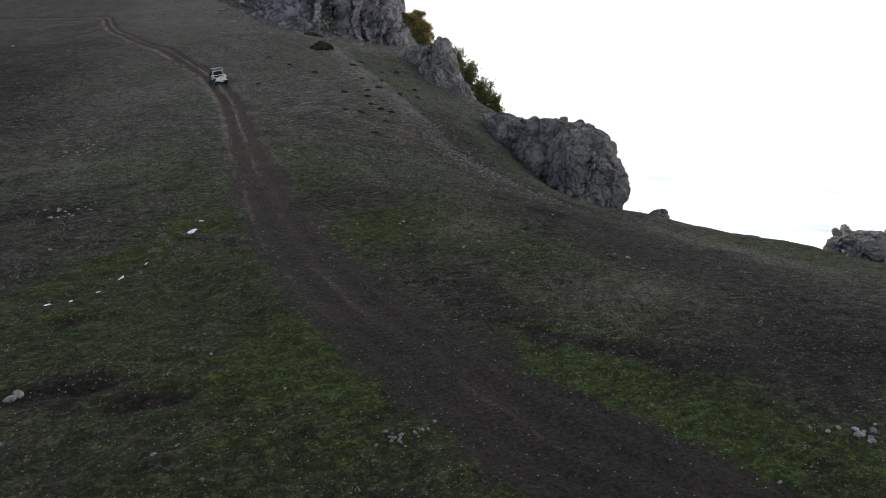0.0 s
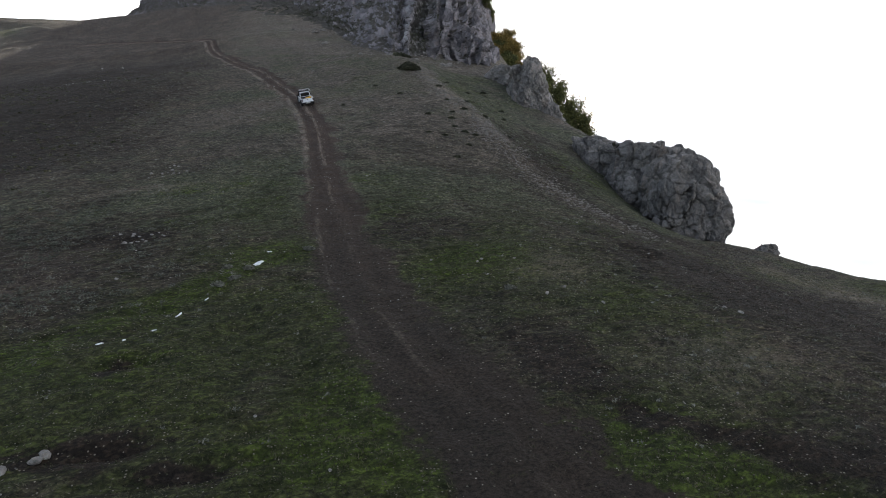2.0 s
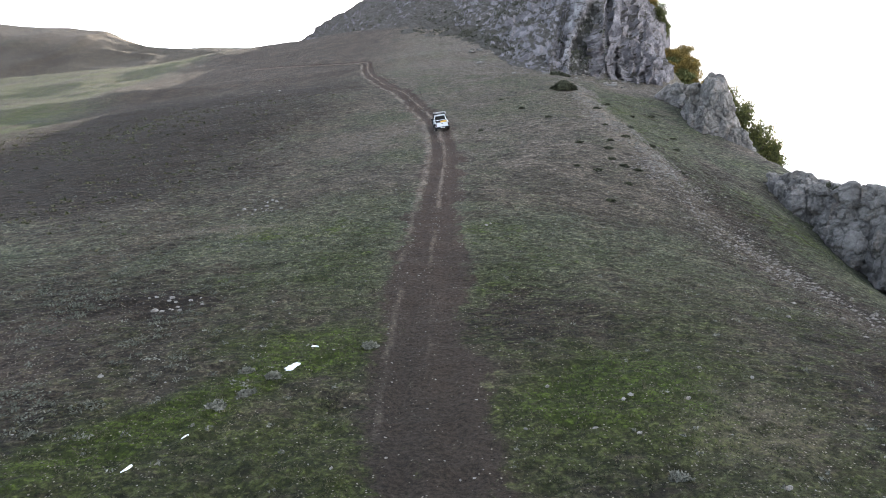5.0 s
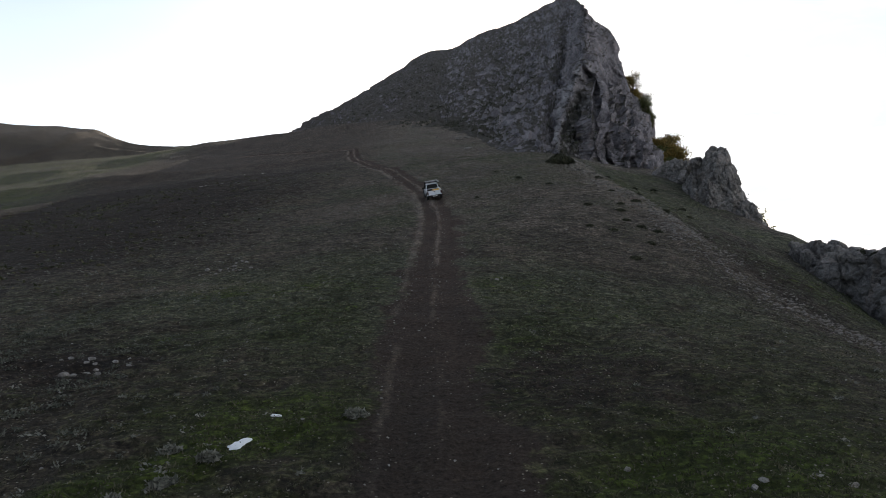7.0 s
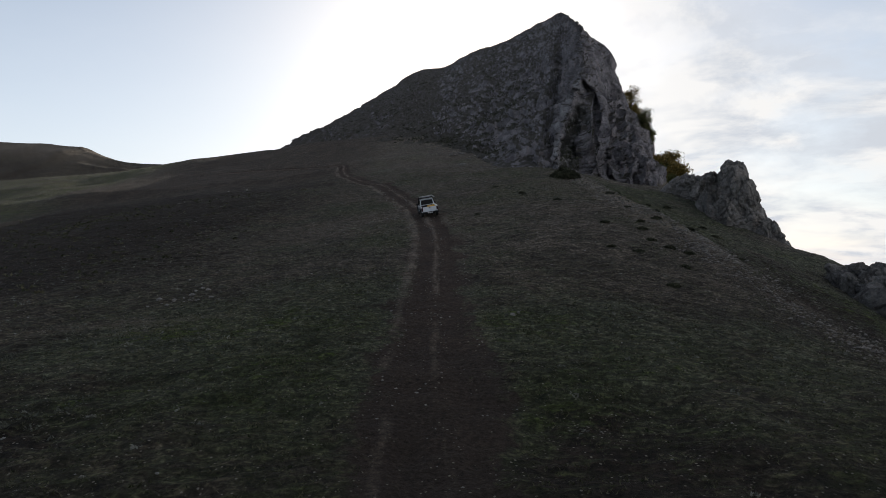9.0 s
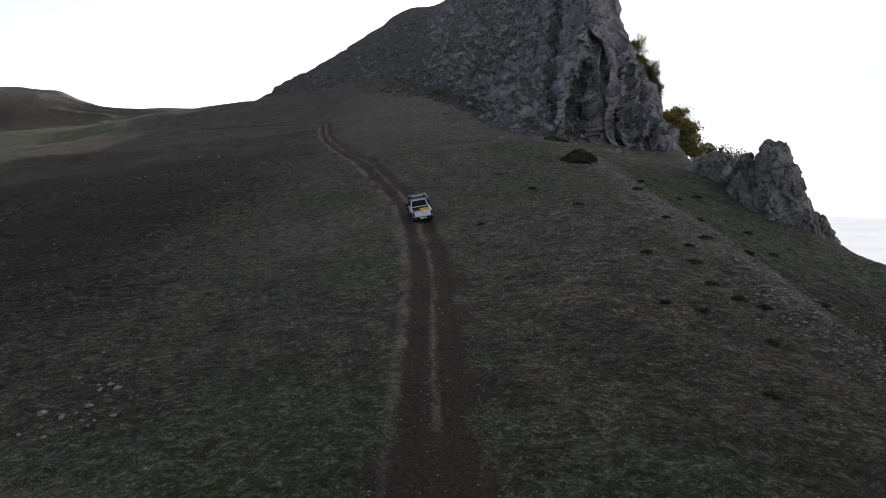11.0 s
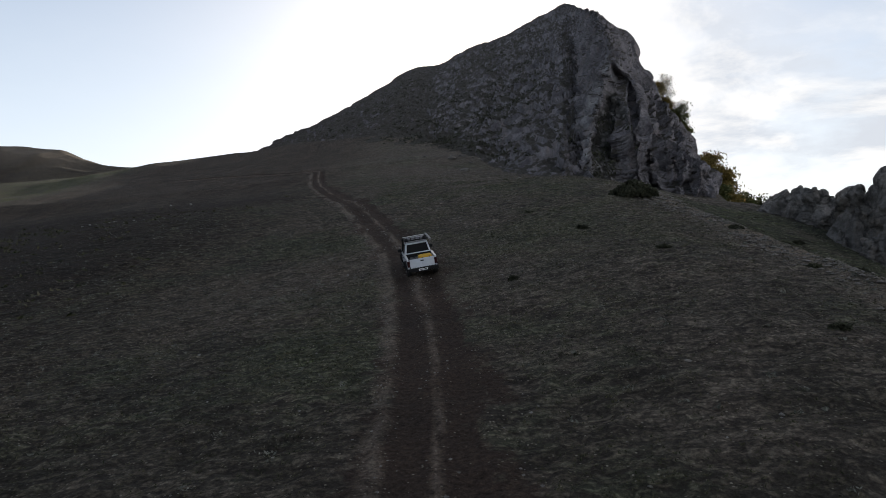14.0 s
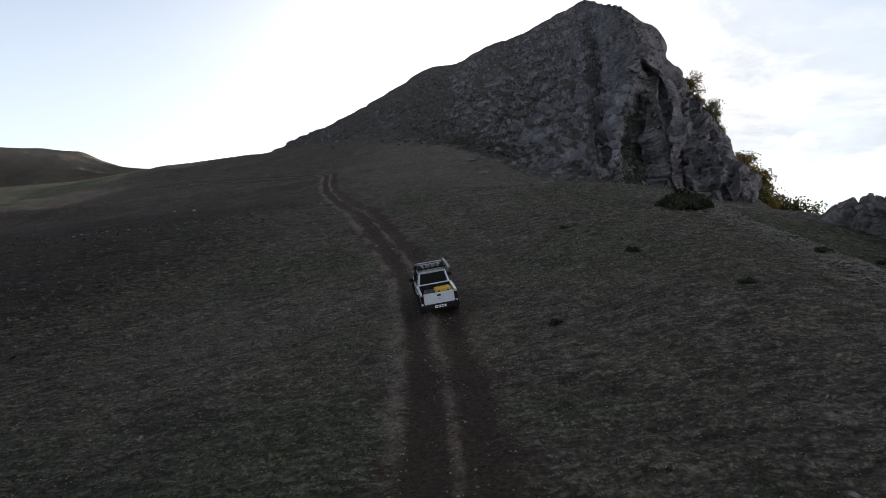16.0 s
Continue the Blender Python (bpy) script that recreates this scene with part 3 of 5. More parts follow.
line, dist = along_track(0.3)
way = np.gradient(line, axis=0)
way /= np.linalg.norm(way, axis=1)[:, None]
off = np.linspace(-2.9, 2.9, 36)
tx = (line[:, None, 0] + way[:, None, 1] * off).ravel()
ty = (line[:, None, 1] - way[:, None, 0] * off).ravel()
o = np.tile(off, len(line))
s = np.repeat(dist, len(off))
sway = 0.16 * vnoise(np.stack([s * 0.11, 0 * s, 0 * s], 1), 3)
inner = 1 - smooth(2.0, 2.8, np.abs(o))
rut = np.exp(-(((o + sway - 0.86) / 0.38) ** 2)) + np.exp(-(((o + sway + 0.86) / 0.38) ** 2))
crown = np.exp(-(((o + sway + 0.1 * vnoise(np.stack([s * 0.6, 0 * s, 0 * s], 1), 4)) / 0.17) ** 2)) * np.clip(0.75 + 0.6 * vnoise(np.stack([s * 0.35, 0 * s, 0 * s], 1), 6), 0.15, 1)
berm = np.exp(-(((o + sway - 1.55) / 0.25) ** 2)) + np.exp(-(((o + sway + 1.6) / 0.2) ** 2)) + 0.8 * crown
tz = hill(tx, ty) + 0.006 + inner * (-0.10 * rut + 0.05 * berm + 0.03 * fbm(flat3(tx, ty, 2.2), 4, 31))
track_mesh = mesh_of("dirt_track", np.stack([tx, ty, tz], 1), grid_faces(len(line), len(off)), MEADOW)
tc_rows = cover_of(tx, ty)
far_up = smooth(42, 85, ty)
tc_rows[:, 3] = np.clip(tc_rows[:, 3] - 0.25 * far_up * np.clip(berm, 0, 1) * inner, 0, 1)
edge_l = np.exp(-(((o + sway + 1.68 + 0.12 * vnoise(np.stack([s * 0.7, 0 * s, 0 * s], 1), 14)) / (0.20 + 0.14 * far_up)) ** 2)) * (0.55 + 0.45 * vnoise(np.stack([s * 0.5, 0 * s, 0 * s], 1), 8))
tc_rows[:, 2] = np.clip(tc_rows[:, 2] * (1 - 0.8 * rut) + (0.3 + 0.5 * far_up) * crown + (0.25 + 0.35 * smooth(28, 45, ty) + 0.4 * far_up) * edge_l, 0, 1)
tc_rows[:, 1] = tc_rows[:, 1] * (1 - edge_l)
set_cover(track_mesh, tc_rows)
tagged(new("dirt_track", track_mesh), "rutted reddish-brown dirt track with pale gravel edges climbing the meadow", "track", kind="structure")

m, t, b = material("cloud_top")
col = mixed(t, stepped(t, noise_of(t, place_of(t), 0.004, 7.0, 0.6), 0.35, 0.65), (0.93, 0.92, 0.91, 1), (0.98, 0.975, 0.97, 1))
t.links.new(col, b.inputs["Base Color"])
b.inputs["Roughness"].default_value = 1.0
b.inputs["Specular IOR Level"].default_value = 0.0
b.inputs["Subsurface Weight"].default_value = 0.0
CLOUD = m
cr = np.concatenate([np.linspace(40, 1200, 90), np.geomspace(1230, 4700, 70)])
ca = np.linspace(0, 2 * np.pi, 261)[:-1]
CR, CA = np.meshgrid(cr, ca, indexing="ij")
cx, cy = CR * np.sin(CA), 40 + CR * np.cos(CA)
puff = 1 - np.abs(fbm(flat3(cx, cy * 1.8, 0.009), 5, 101))
cz = -120 + 13 * (puff - 0.8) + 14 * fbm(flat3(cx, cy, 0.0018), 4, 111)
sea = mesh_of("cloud_sea", np.stack([cx.ravel(), cy.ravel(), cz], 1), grid_faces(len(cr), len(ca), True), CLOUD)
tagged(new("cloud_sea", sea), "sea of soft white cloud filling the valley to the horizon", "clouds", kind="structure")

hx, hy = np.linspace(-1500, 60, 420), np.concatenate([np.linspace(430, 740, 40), np.linspace(745, 830, 30), np.linspace(850, 1500, 25)])
HX, HY = np.meshgrid(hx, hy)
crest = np.interp(HX.ravel(), [-1500, -700, -535, -475, -452, -429, -412, -406, -388, -361, -339, -316, -294, -222, -100, 60], [141, 141, 138, 134.3, 133.2, 131, 130.6, 124.5, 119, 114, 111.7, 110.6, 111.5, 110, 110, 112])
crest_y = 799 + 0 * HX.ravel()
rise = np.clip((HY.ravel() - 430) / (crest_y - 430), 0, 1) ** 1.25
hz = 20 + (crest - 20) * rise - np.maximum(0, HY.ravel() - crest_y) * 0.05 + 6 * ridged(flat3(HX, HY, 0.014), 6, 121) * rise * (1 - 0.7 * smooth(-40, 0, HY.ravel() - crest_y))
far_mesh = mesh_of("far_hill", np.stack([HX.ravel(), HY.ravel(), hz], 1), grid_faces(len(hy), len(hx)), MEADOW)
set_cover(far_mesh, np.stack([0.22 + 0.4 * fbm(flat3(HX, HY, 0.012), 4, 131), 0.3 + 0.4 * fbm(flat3(HX, HY, 0.02), 4, 137), 0.30 + 0.6 * smooth(0.72, 0.95, rise) * smooth(-360, -430, HX.ravel()), 0 * hz], 1))
tagged(new("far_hill", far_mesh), "distant flat-topped grassy hill with a rocky rim", "hill", kind="structure")


# ---------------------------------------------------------------- the mountain
RIDGE = [(-70.4, 328.8, 53.9), (-74.5, 428.4, 82.0), (-67.8, 498.1, 103.5), (-45.9, 627.5, 155.0), (-16.5, 726.8, 203.0), (12.3, 686.9, 197.5), (37.8, 627.0, 193.5), (59.0, 577.1, 186.5), (75.8, 527.2, 181.0), (92.0, 497.2, 182.0), (79.5, 387.8, 138.0), (64.2, 290.3, 98.0), (75.9, 300.4, 93.7), (68.9, 263.7, 74.0), (65.6, 240.9, 61.1), (68.1, 238.9, 56.4), (71.0, 230.0, 47.3), (67.0, 216.0, 36.0), (61.5, 196.0, 27.5)]
FOOT = [(-62, 292), (-45, 280), (-35, 276), (-24, 271), (-13, 258), (-3, 248), (5, 236), (12, 215), (18, 190), (24, 161), (29, 164), (35, 171), (40, 175), (44, 177), (47, 175), (50, 173.5), (53, 173), (56, 176), (58, 181)]


def mountain():
    u = np.concatenate([np.linspace(0, 8, 230, endpoint=False), np.linspace(8, 18, 420)])
    v = np.concatenate([[-0.04, -0.02], np.linspace(0, 1, 215) ** 1.7, np.linspace(1, 2, 34)[1:]])
    k = np.arange(19)
    ridge, foot = np.array(RIDGE), np.array(FOOT, float)
    wob = 0.3 * vnoise(np.stack([u * 1.3, 0 * u, 0 * u], 1), 5)
    top = weights(u, k.astype(float)) @ ridge
    low = np.stack([np.interp(u + wob, k, foot[:, c]) for c in range(2)], 1)
    low = np.c_[low, hill(low[:, 0], low[:, 1]) - 0.5]
    U, V = np.meshgrid(u, v)
    cliff = smooth(9.7, 11.2, U)
    V1 = np.clip(V, -0.1, 1)
    lag = np.where(V1 > 0, np.abs(V1) ** (1 + 0.75 * cliff), V1)
    p = np.empty(U.shape + (3,))
    for c in range(3):
        f = V1 if c == 2 else lag
        p[..., c] = low[None, :, c] * (1 - f) + top[None, :, c] * f
    # far side, falling away behind the crest
    B = np.clip(V - 1, 0, 1)
    p[..., 1] += 170 * B * (1 - 0.6 * cliff)
    p[..., 0] += 25 * B * cliff
    p[..., 2] -= (p[..., 2] + 20) * B**1.3 * 0.95
    # a narrow deep gully, a smooth leaning slab beside it, and the arched roof over both
    VC = np.clip(V1, 0, 1)
    bend = 0.04 * vnoise(np.stack([V.ravel() * 14, 0 * V.ravel(), 0 * V.ravel()], 1), 77).reshape(U.shape)
    lip = np.interp(VC, [0, 0.045, 0.085, 0.15, 0.24, 0.345], [10.42, 10.26, 10.18, 10.30, 10.55, 10.88]) + bend
    mid = np.interp(VC, [0, 0.085, 0.145, 0.25, 0.34], [11.1, 11.0, 10.78, 10.84, 11.0]) + bend
    end = np.interp(VC, [0, 0.12, 0.22, 0.30, 0.40], [12.2, 12.15, 12.0, 11.85, 11.62]) - 0.5 * bend
    roof = 1 - smooth(0.375, 0.392, VC + 0.22 * (U - 11.15) ** 2)
    gully = smooth(0.0, 0.10, U - lip) * (1 - smooth(-0.02, 0.12, U - mid)) * roof
    slab_in = smooth(-0.02, 0.12, U - mid) * (1 - smooth(-0.10, 0.03, U - end)) * roof
    inside = np.clip(gully + slab_in, 0, 1)
    deep = gully * (2.0 + 4.5 * smooth(0.0, 0.12, VC)) + slab_in * (0.8 + 4.2 * smooth(0.08, 0.3, VC)) * (1 - 0.8 * np.clip((U - mid) / (end - mid), 0, 1))
    rib = np.exp(-(((U - lip + 0.2) / 0.15) ** 2)) * smooth(0.0, 0.05, VC) * (1 - smooth(0.38, 0.5, VC))
    deep = deep - 1.0 * rib
    # leaning cracks that part the pillars beyond the slab
    for cu, cl, w_, v0, v1, cut_in in ((12.55, 1.6, 0.06, 0.03, 0.42, 2.2), (13.3, 1.5, 0.06, 0.05, 0.50, 2.0), (14.2, 1.2, 0.07, 0.0, 0.45, 1.6), (9.62, 0.9, 0.04, 0.02, 0.16, 2.2), (9.35, 0.8, 0.04, 0.03, 0.22, 1.8), (8.95, 0.8, 0.05, 0.02, 0.14, 1.4)):
        deep = deep + cut_in * np.exp(-(((U - cu + cl * (VC - 0.2) + bend) / w_) ** 2)) * smooth(v0, v0 + 0.05, VC) * (1 - smooth(v1 - 0.08, v1, VC))
    for pu, pv, wu, wv, far_in in ((9.15, 0.16, 0.08, 0.018, 3), (9.45, 0.07, 0.05, 0.02, 3), (10.0, 0.008, 0.14, 0.012, 3), (9.55, 0.21, 0.06, 0.015, 1.5), (12.6, 0.12, 0.08, 0.03, 1.2)):
        deep = deep + far_in * np.exp(-(((U - pu) / wu) ** 2) - ((VC - pv) / wv) ** 2)
    p[..., 1] += deep
    p[..., 0] += 0.4 * deep
    rubble = gully * (1 - smooth(0.22, 0.30, VC))
    bare = np.exp(-(((U - lip + 0.13) / 0.12) ** 2)) * (1 - smooth(0.35, 0.5, VC)) * smooth(0.005, 0.03, VC)
    du, dv = np.gradient(p, axis=1), np.gradient(p, axis=0)
    n = np.cross(du, dv)
    n /= np.linalg.norm(n, axis=2, keepdims=True) + 1e-9
    n[..., 2] = np.abs(n[..., 2])
    q = p.reshape(-1, 3)
    steep = cliff.ravel()
    far = 1 - smooth(3.5, 8.5, U.ravel())
    tall = q * (1, 1, 0.22)
    # beds that dip to the left, worn into small steps
    dip = np.stack([q[:, 0] * 0.05 + q[:, 1] * 0.03, q[:, 1] * 0.05, 0.42 * (q[:, 2] - 0.45 * q[:, 0] - 0.12 * q[:, 1])], 1)
    d = 2.2 * ridged(q * 0.03, 4, 201) + 1.5 * fbm(q * 0.10, 5, 211) + 1.4 * (1 - 0.96 * steep) * ridged(dip, 4, 215) + (0.7 - 0.4 * steep) * fbm(q * 0.45, 4, 217)
    wq = 0.5 * np.stack([vnoise(q * 0.13, 3), vnoise(q * 0.13, 4), vnoise(q * 0.13, 6)], 1)
    slab = np.stack([q[:, 0] + 0.3 * q[:, 2], q[:, 1], q[:, 2]], 1)
    gap1, rid, tilt = facets(slab * (0.075, 0.06, 0.02) + 0.12 * wq, 221)
    gap2, rid3, tilt3 = facets(slab * (0.2, 0.16, 0.07) + 0.15 * wq, 225)
    d += (0.5 + 0.3 * steep) * (1.8 * (rid - 0.5) + 3.4 * tilt - 1.0 * np.exp(-gap1 / 0.04) + 0.9 * (rid3 - 0.5) + 2.0 * tilt3 - 0.5 * np.exp(-gap2 / 0.05))
    d += steep * (0.9 * ridged(slab * (0.1, 0.1, 0.016) + 0.6 * wq, 3, 231) + 0.6 * ridged(slab * (0.3, 0.3, 0.045) + wq, 4, 241) + 0.5 * fbm(q * 0.3, 4, 243))
    gap4, rid2, tilt4 = facets(slab * (0.5, 0.5, 0.26) + 0.4 * wq, 251)
    d += (0.7 - 0.3 * steep) * (rid2 - 0.5) + 0.9 * tilt4 - 0.25 * np.exp(-gap4 / 0.06)
    d *= 1 - 0.25 * far
    d *= 1 - 0.85 * slab_in.ravel()
    d -= d.mean() + 0.6 + 1.2 * steep
    d = np.minimum(d, 1.1 + 4 * (1 - smooth(0.35, 0.8, V.ravel())))
    d *= 1 - 0.85 * ((1 - smooth(0, 0.16, V)) * (1 - smooth(3, 6.5, U))).ravel()
    d += (rubble * 0.9).ravel() * (worley(q * 0.8, 271)[2] - 0.5)
    held = 1 - 0.25 * np.exp(-(((V.ravel() - 1) / 0.08) ** 2)) - 0.75 * np.exp(-((V.ravel() / 0.03) ** 2))
    q = q + n.reshape(-1, 3) * (d * held)[:, None]
    me = mesh_of("mountain", q, grid_faces(len(v), len(u)), MOUNTAIN)
    turf = np.clip((1 - smooth(0.0, 0.10, V)) * (1 - smooth(5.5, 8.0, U)) * smooth(-0.6, 0.4, 0.3 + fbm(q * 0.06, 4, 261).reshape(U.shape)), 0, 1).ravel()
    set_cover(me, np.stack([turf, rubble.ravel(), bare.ravel(), 1 + 0 * turf], 1))
    tagged(new("mountain", me), "steep grey limestone mountain with scrub slope and sheer cliff end", "mountain", kind="structure")
    # low dark scrub rooted on the ledges
    rng = np.random.default_rng(281)
    pick = rng.uniform(0, 1, len(q))
    up, along, high = n.reshape(-1, 3)[:, 2], U.ravel(), V.ravel()
    patch = smooth(-0.25, 0.35, fbm(q * 0.05, 4, 283))
    share = 0.05 * (1 - 0.85 * np.exp(-(((along - 9.1) / 0.5) ** 2))) * smooth(1.0, 4.0, along) * (1 - smooth(8.9, 9.5, along)) * smooth(0.01, 0.03, high) * (1 - smooth(0.93, 0.99, high)) * (0.25 + patch)
    share = np.maximum(share, 0.5 * (gully * smooth(0.02, 0.05, V) * (1 - smooth(0.12, 0.2, V))).ravel() * 0.25)
    near_by = np.linalg.norm(np.gradient(p, axis=1), axis=2).ravel() * np.linalg.norm(np.gradient(p, axis=0), axis=2).ravel()
    at = q[(pick < share * np.clip(near_by / 0.5, 0.05, 1.6)) & (high < 0.99)]
    each = 26
    r = rng.uniform(0.2, 1.0, len(at)) ** 2 * 1.5 + 0.2
    c = np.repeat(at, each, 0) + rng.normal(size=(len(at) * each, 3)) * np.repeat(r, each)[:, None] * (0.62, 0.45, 0.34) + np.c_[np.zeros((len(at) * each, 2)), 0.35 * np.repeat(r, each)]
    v_, f_ = leaves(c, 0.24, rng)
    tagged(new("scrub", mesh_of("scrub", v_, f_, SHRUB, False)), "dark low scrub clumps rooted on the rocky mountain slope", "scrub", kind="stuff")



# ---------------------------------------------------------------- rock outcrops on the rim
def crag_mesh(name, lobes, seed, cells=0.27, mat=None, res=(250, 160)):
    """Fractured limestone: a many-sided block for each lobe, broken by joints at three sizes and by bedding."""
    made = []
    for j, (cx, cy, cz, rx, ry, rz, turn, taper) in enumerate(lobes):
        rng = np.random.default_rng(seed + 100 * j)
        th = np.linspace(0, 2 * np.pi, res[0], endpoint=False)
        ph = np.linspace(-0.5 * np.pi, 0.5 * np.pi, res[1])
        P, T = np.meshgrid(ph, th, indexing="ij")
        u = np.stack([np.cos(P) * np.cos(T), np.cos(P) * np.sin(T), np.sin(P)], -1).reshape(-1, 3)
        axes = np.vstack([np.eye(3), -np.eye(3)]) + rng.normal(0, 0.10, (6, 3))
        cuts = rng.normal(size=(18, 3))
        planes = np.vstack([axes, cuts])
        planes /= np.linalg.norm(planes, axis=1)[:, None]
        away = np.r_[rng.uniform(0.92, 1.0, 6), rng.uniform(1.0, 1.22, 18)]
        k = np.maximum(u @ planes.T / away, 0) ** 22
        r = k.sum(1) ** (-1 / 22)
        n = k @ planes
        b_ = u * r[:, None]
        thin = 1 - taper * np.clip(b_[:, 2], 0, 1)
        c, s = math.cos(radians(turn)), math.sin(radians(turn))
        lx, ly = b_[:, 0] * rx * thin, b_[:, 1] * ry * thin
        q = np.stack([cx + c * lx - s * ly, cy + s * lx + c * ly, cz + b_[:, 2] * rz], -1)
        nx, ny, nz = n[:, 0] / rx, n[:, 1] / ry, n[:, 2] / rz
        n = np.stack([c * nx - s * ny, s * nx + c * ny, nz], -1)
        n /= np.linalg.norm(n, axis=-1, keepdims=True) + 1e-9
        size = min(rx, ry)
        w = np.stack([fbm(q * 0.5 * cells / 0.24, 3, seed + e) for e in (1, 2, 3)], 1)
        m_ = 0.27 / cells
        lean_q = np.stack([q[:, 0] + 0.25 * q[:, 2], q[:, 1] + 0.12 * q[:, 2], q[:, 2] - 0.3 * q[:, 0]], 1)
        gap1, rid, tilt = facets(lean_q * (cells, cells, cells * 0.55) + 0.22 * w, seed)
        gap2, rid2, tilt2 = facets(lean_q * (cells * 2.3, cells * 2.3, cells * 1.5) + 0.4 * w, seed + 31)
        gap3, rid3, tilt3 = facets(lean_q * cells * 5.2 + 0.5 * w, seed + 37)
        d = m_ * (0.55 * (rid - 0.5) + 1.1 * tilt - 0.6 * np.exp(-gap1 / 0.04))
        d += m_ * (0.40 * (rid2 - 0.5) + 0.85 * tilt2 - 0.34 * np.exp(-gap2 / 0.045) * (0.3 + 0.7 * rid))
        d += m_ * (0.10 * (rid3 - 0.5) + 0.30 * tilt3 - 0.09 * np.exp(-gap3 / 0.06))
        bed = (lean_q[:, 2] + 1.1 * w[:, 2]) * cells / 0.27 / 1.7
        bed = np.abs(bed - np.round(bed))
        d += m_ * (-0.30 * np.exp(-((bed / 0.035) ** 2)) * smooth(-0.3, 0.3, w[:, 0]) + 0.10 * fbm(q * cells * 4, 4, seed + 61))
        d = np.clip(d, -0.6 * size, 0.6 * size)
        made.append(mesh_of(name, q + n * d[:, None], grid_faces(res[1], res[0], True), mat or LIMESTONE))
    return made


def crag(name, lobes, seed, label, **kw):
    made = crag_mesh("rock_mass", lobes, seed, **kw)
    root = new(name, made[0] if len(made) == 1 else None)
    for me in made if len(made) > 1 else ():
        new("rock_mass", me).parent = root
    return tagged(root, label, "rock", group="rock outcrops on the rim")


# x, y, z, three radii, turn, how much narrower the top is
crag("rock_outcrop", [(46.4, 73.2, -0.6, 4.8, 5.8, 7.9, -8, 0.14), (46.0, 82.5, 1.6, 4.4, 7.0, 6.4, 6, 0.15), (44.5, 91.0, 3.4, 3.6, 6.6, 5.2, 8, 0.2)], 301, "big grey limestone outcrop with deep cracks on the rim", res=(330, 210))
crag("rock_outcrop", [(44.6, 120.0, 13.6, 3.3, 5.0, 8.5, 10, 0.5), (42.4, 123.0, 15.0, 1.8, 3.0, 6.1, 0, 0.45), (46.3, 116.6, 9.0, 2.5, 3.4, 5.2, 0, 0.15), (41.8, 117.8, 12.0, 2.6, 4.0, 4.2, 20, 0.4)], 331, "tall weathered grey limestone pinnacle above the grass slope", cells=0.33)
crag("rock_outcrop", [(42.6, 131.6, 17.6, 2.8, 6.2, 3.6, 20, 0.3)], 361, "low grey limestone ledge between pinnacle and cliff")
crag("rock_outcrop", [(68.5, 49.5, -7.0, 4.2, 4.4, 3.4, 10, 0.3), (74.5, 48.5, -7.0, 4.5, 4.5, 3.7, 0, 0.3)], 391, "dark grey rock knoll at the edge of the drop")
crag("rock_outcrop", [(52.6, 65.5, -3.2, 1.3, 1.2, 0.9, 0, 0.3)], 401, "small grey boulder at the foot of the outcrop", cells=0.6, res=(90, 60))
crag("rock_outcrop", [(51.0, 104.5, 7.0, 1.6, 1.8, 1.2, 0, 0.2)], 411, "low rounded grey boulder on the rim", cells=0.6, res=(90, 60))


# ---------------------------------------------------------------- trees and shrubs
def tube(points, radii, sides=7):
    p, r = np.array(points, float), np.array(radii)
    way_ = np.gradient(p, axis=0)
    way_ /= np.linalg.norm(way_, axis=1)[:, None] + 1e-9
    a = np.cross(way_, (0.31, 0.87, 0.11))
    a /= np.linalg.norm(a, axis=1)[:, None] + 1e-9
    b_ = np.cross(way_, a)
    th = np.linspace(0, 2 * np.pi, sides, endpoint=False)
    v = p[:, None] + r[:, None, None] * (np.cos(th)[None, :, None] * a[:, None] + np.sin(th)[None, :, None] * b_[:, None])
    return v.reshape(-1, 3), grid_faces(len(p), sides, True)


def joined(pieces):
    verts, faces, count = [], [], 0
    for v, f in pieces:
        verts.append(v)
        faces.append(np.asarray(f) + count)
        count += len(v)
    return np.vstack(verts), np.vstack(faces)


def leaves(centres, size, rng, flatness=0.0):
    """A pointed four-cornered leaf or sprig at each place, turned at random."""
    n = len(centres)
    a = rng.normal(size=(n, 3))
    a /= np.linalg.norm(a, axis=1)[:, None]
    b_ = np.cross(a, rng.normal(size=(n, 3)))
    b_ /= np.linalg.norm(b_, axis=1)[:, None] + 1e-9
    L = size * rng.uniform(0.6, 1.4, (n, 1))
    v = np.stack([centres - a * L, centres - b_ * L * 0.45, centres + a * L, centres + b_ * L * 0.45], 1).reshape(-1, 3)
    return v, np.arange(4 * n).reshape(-1, 4)


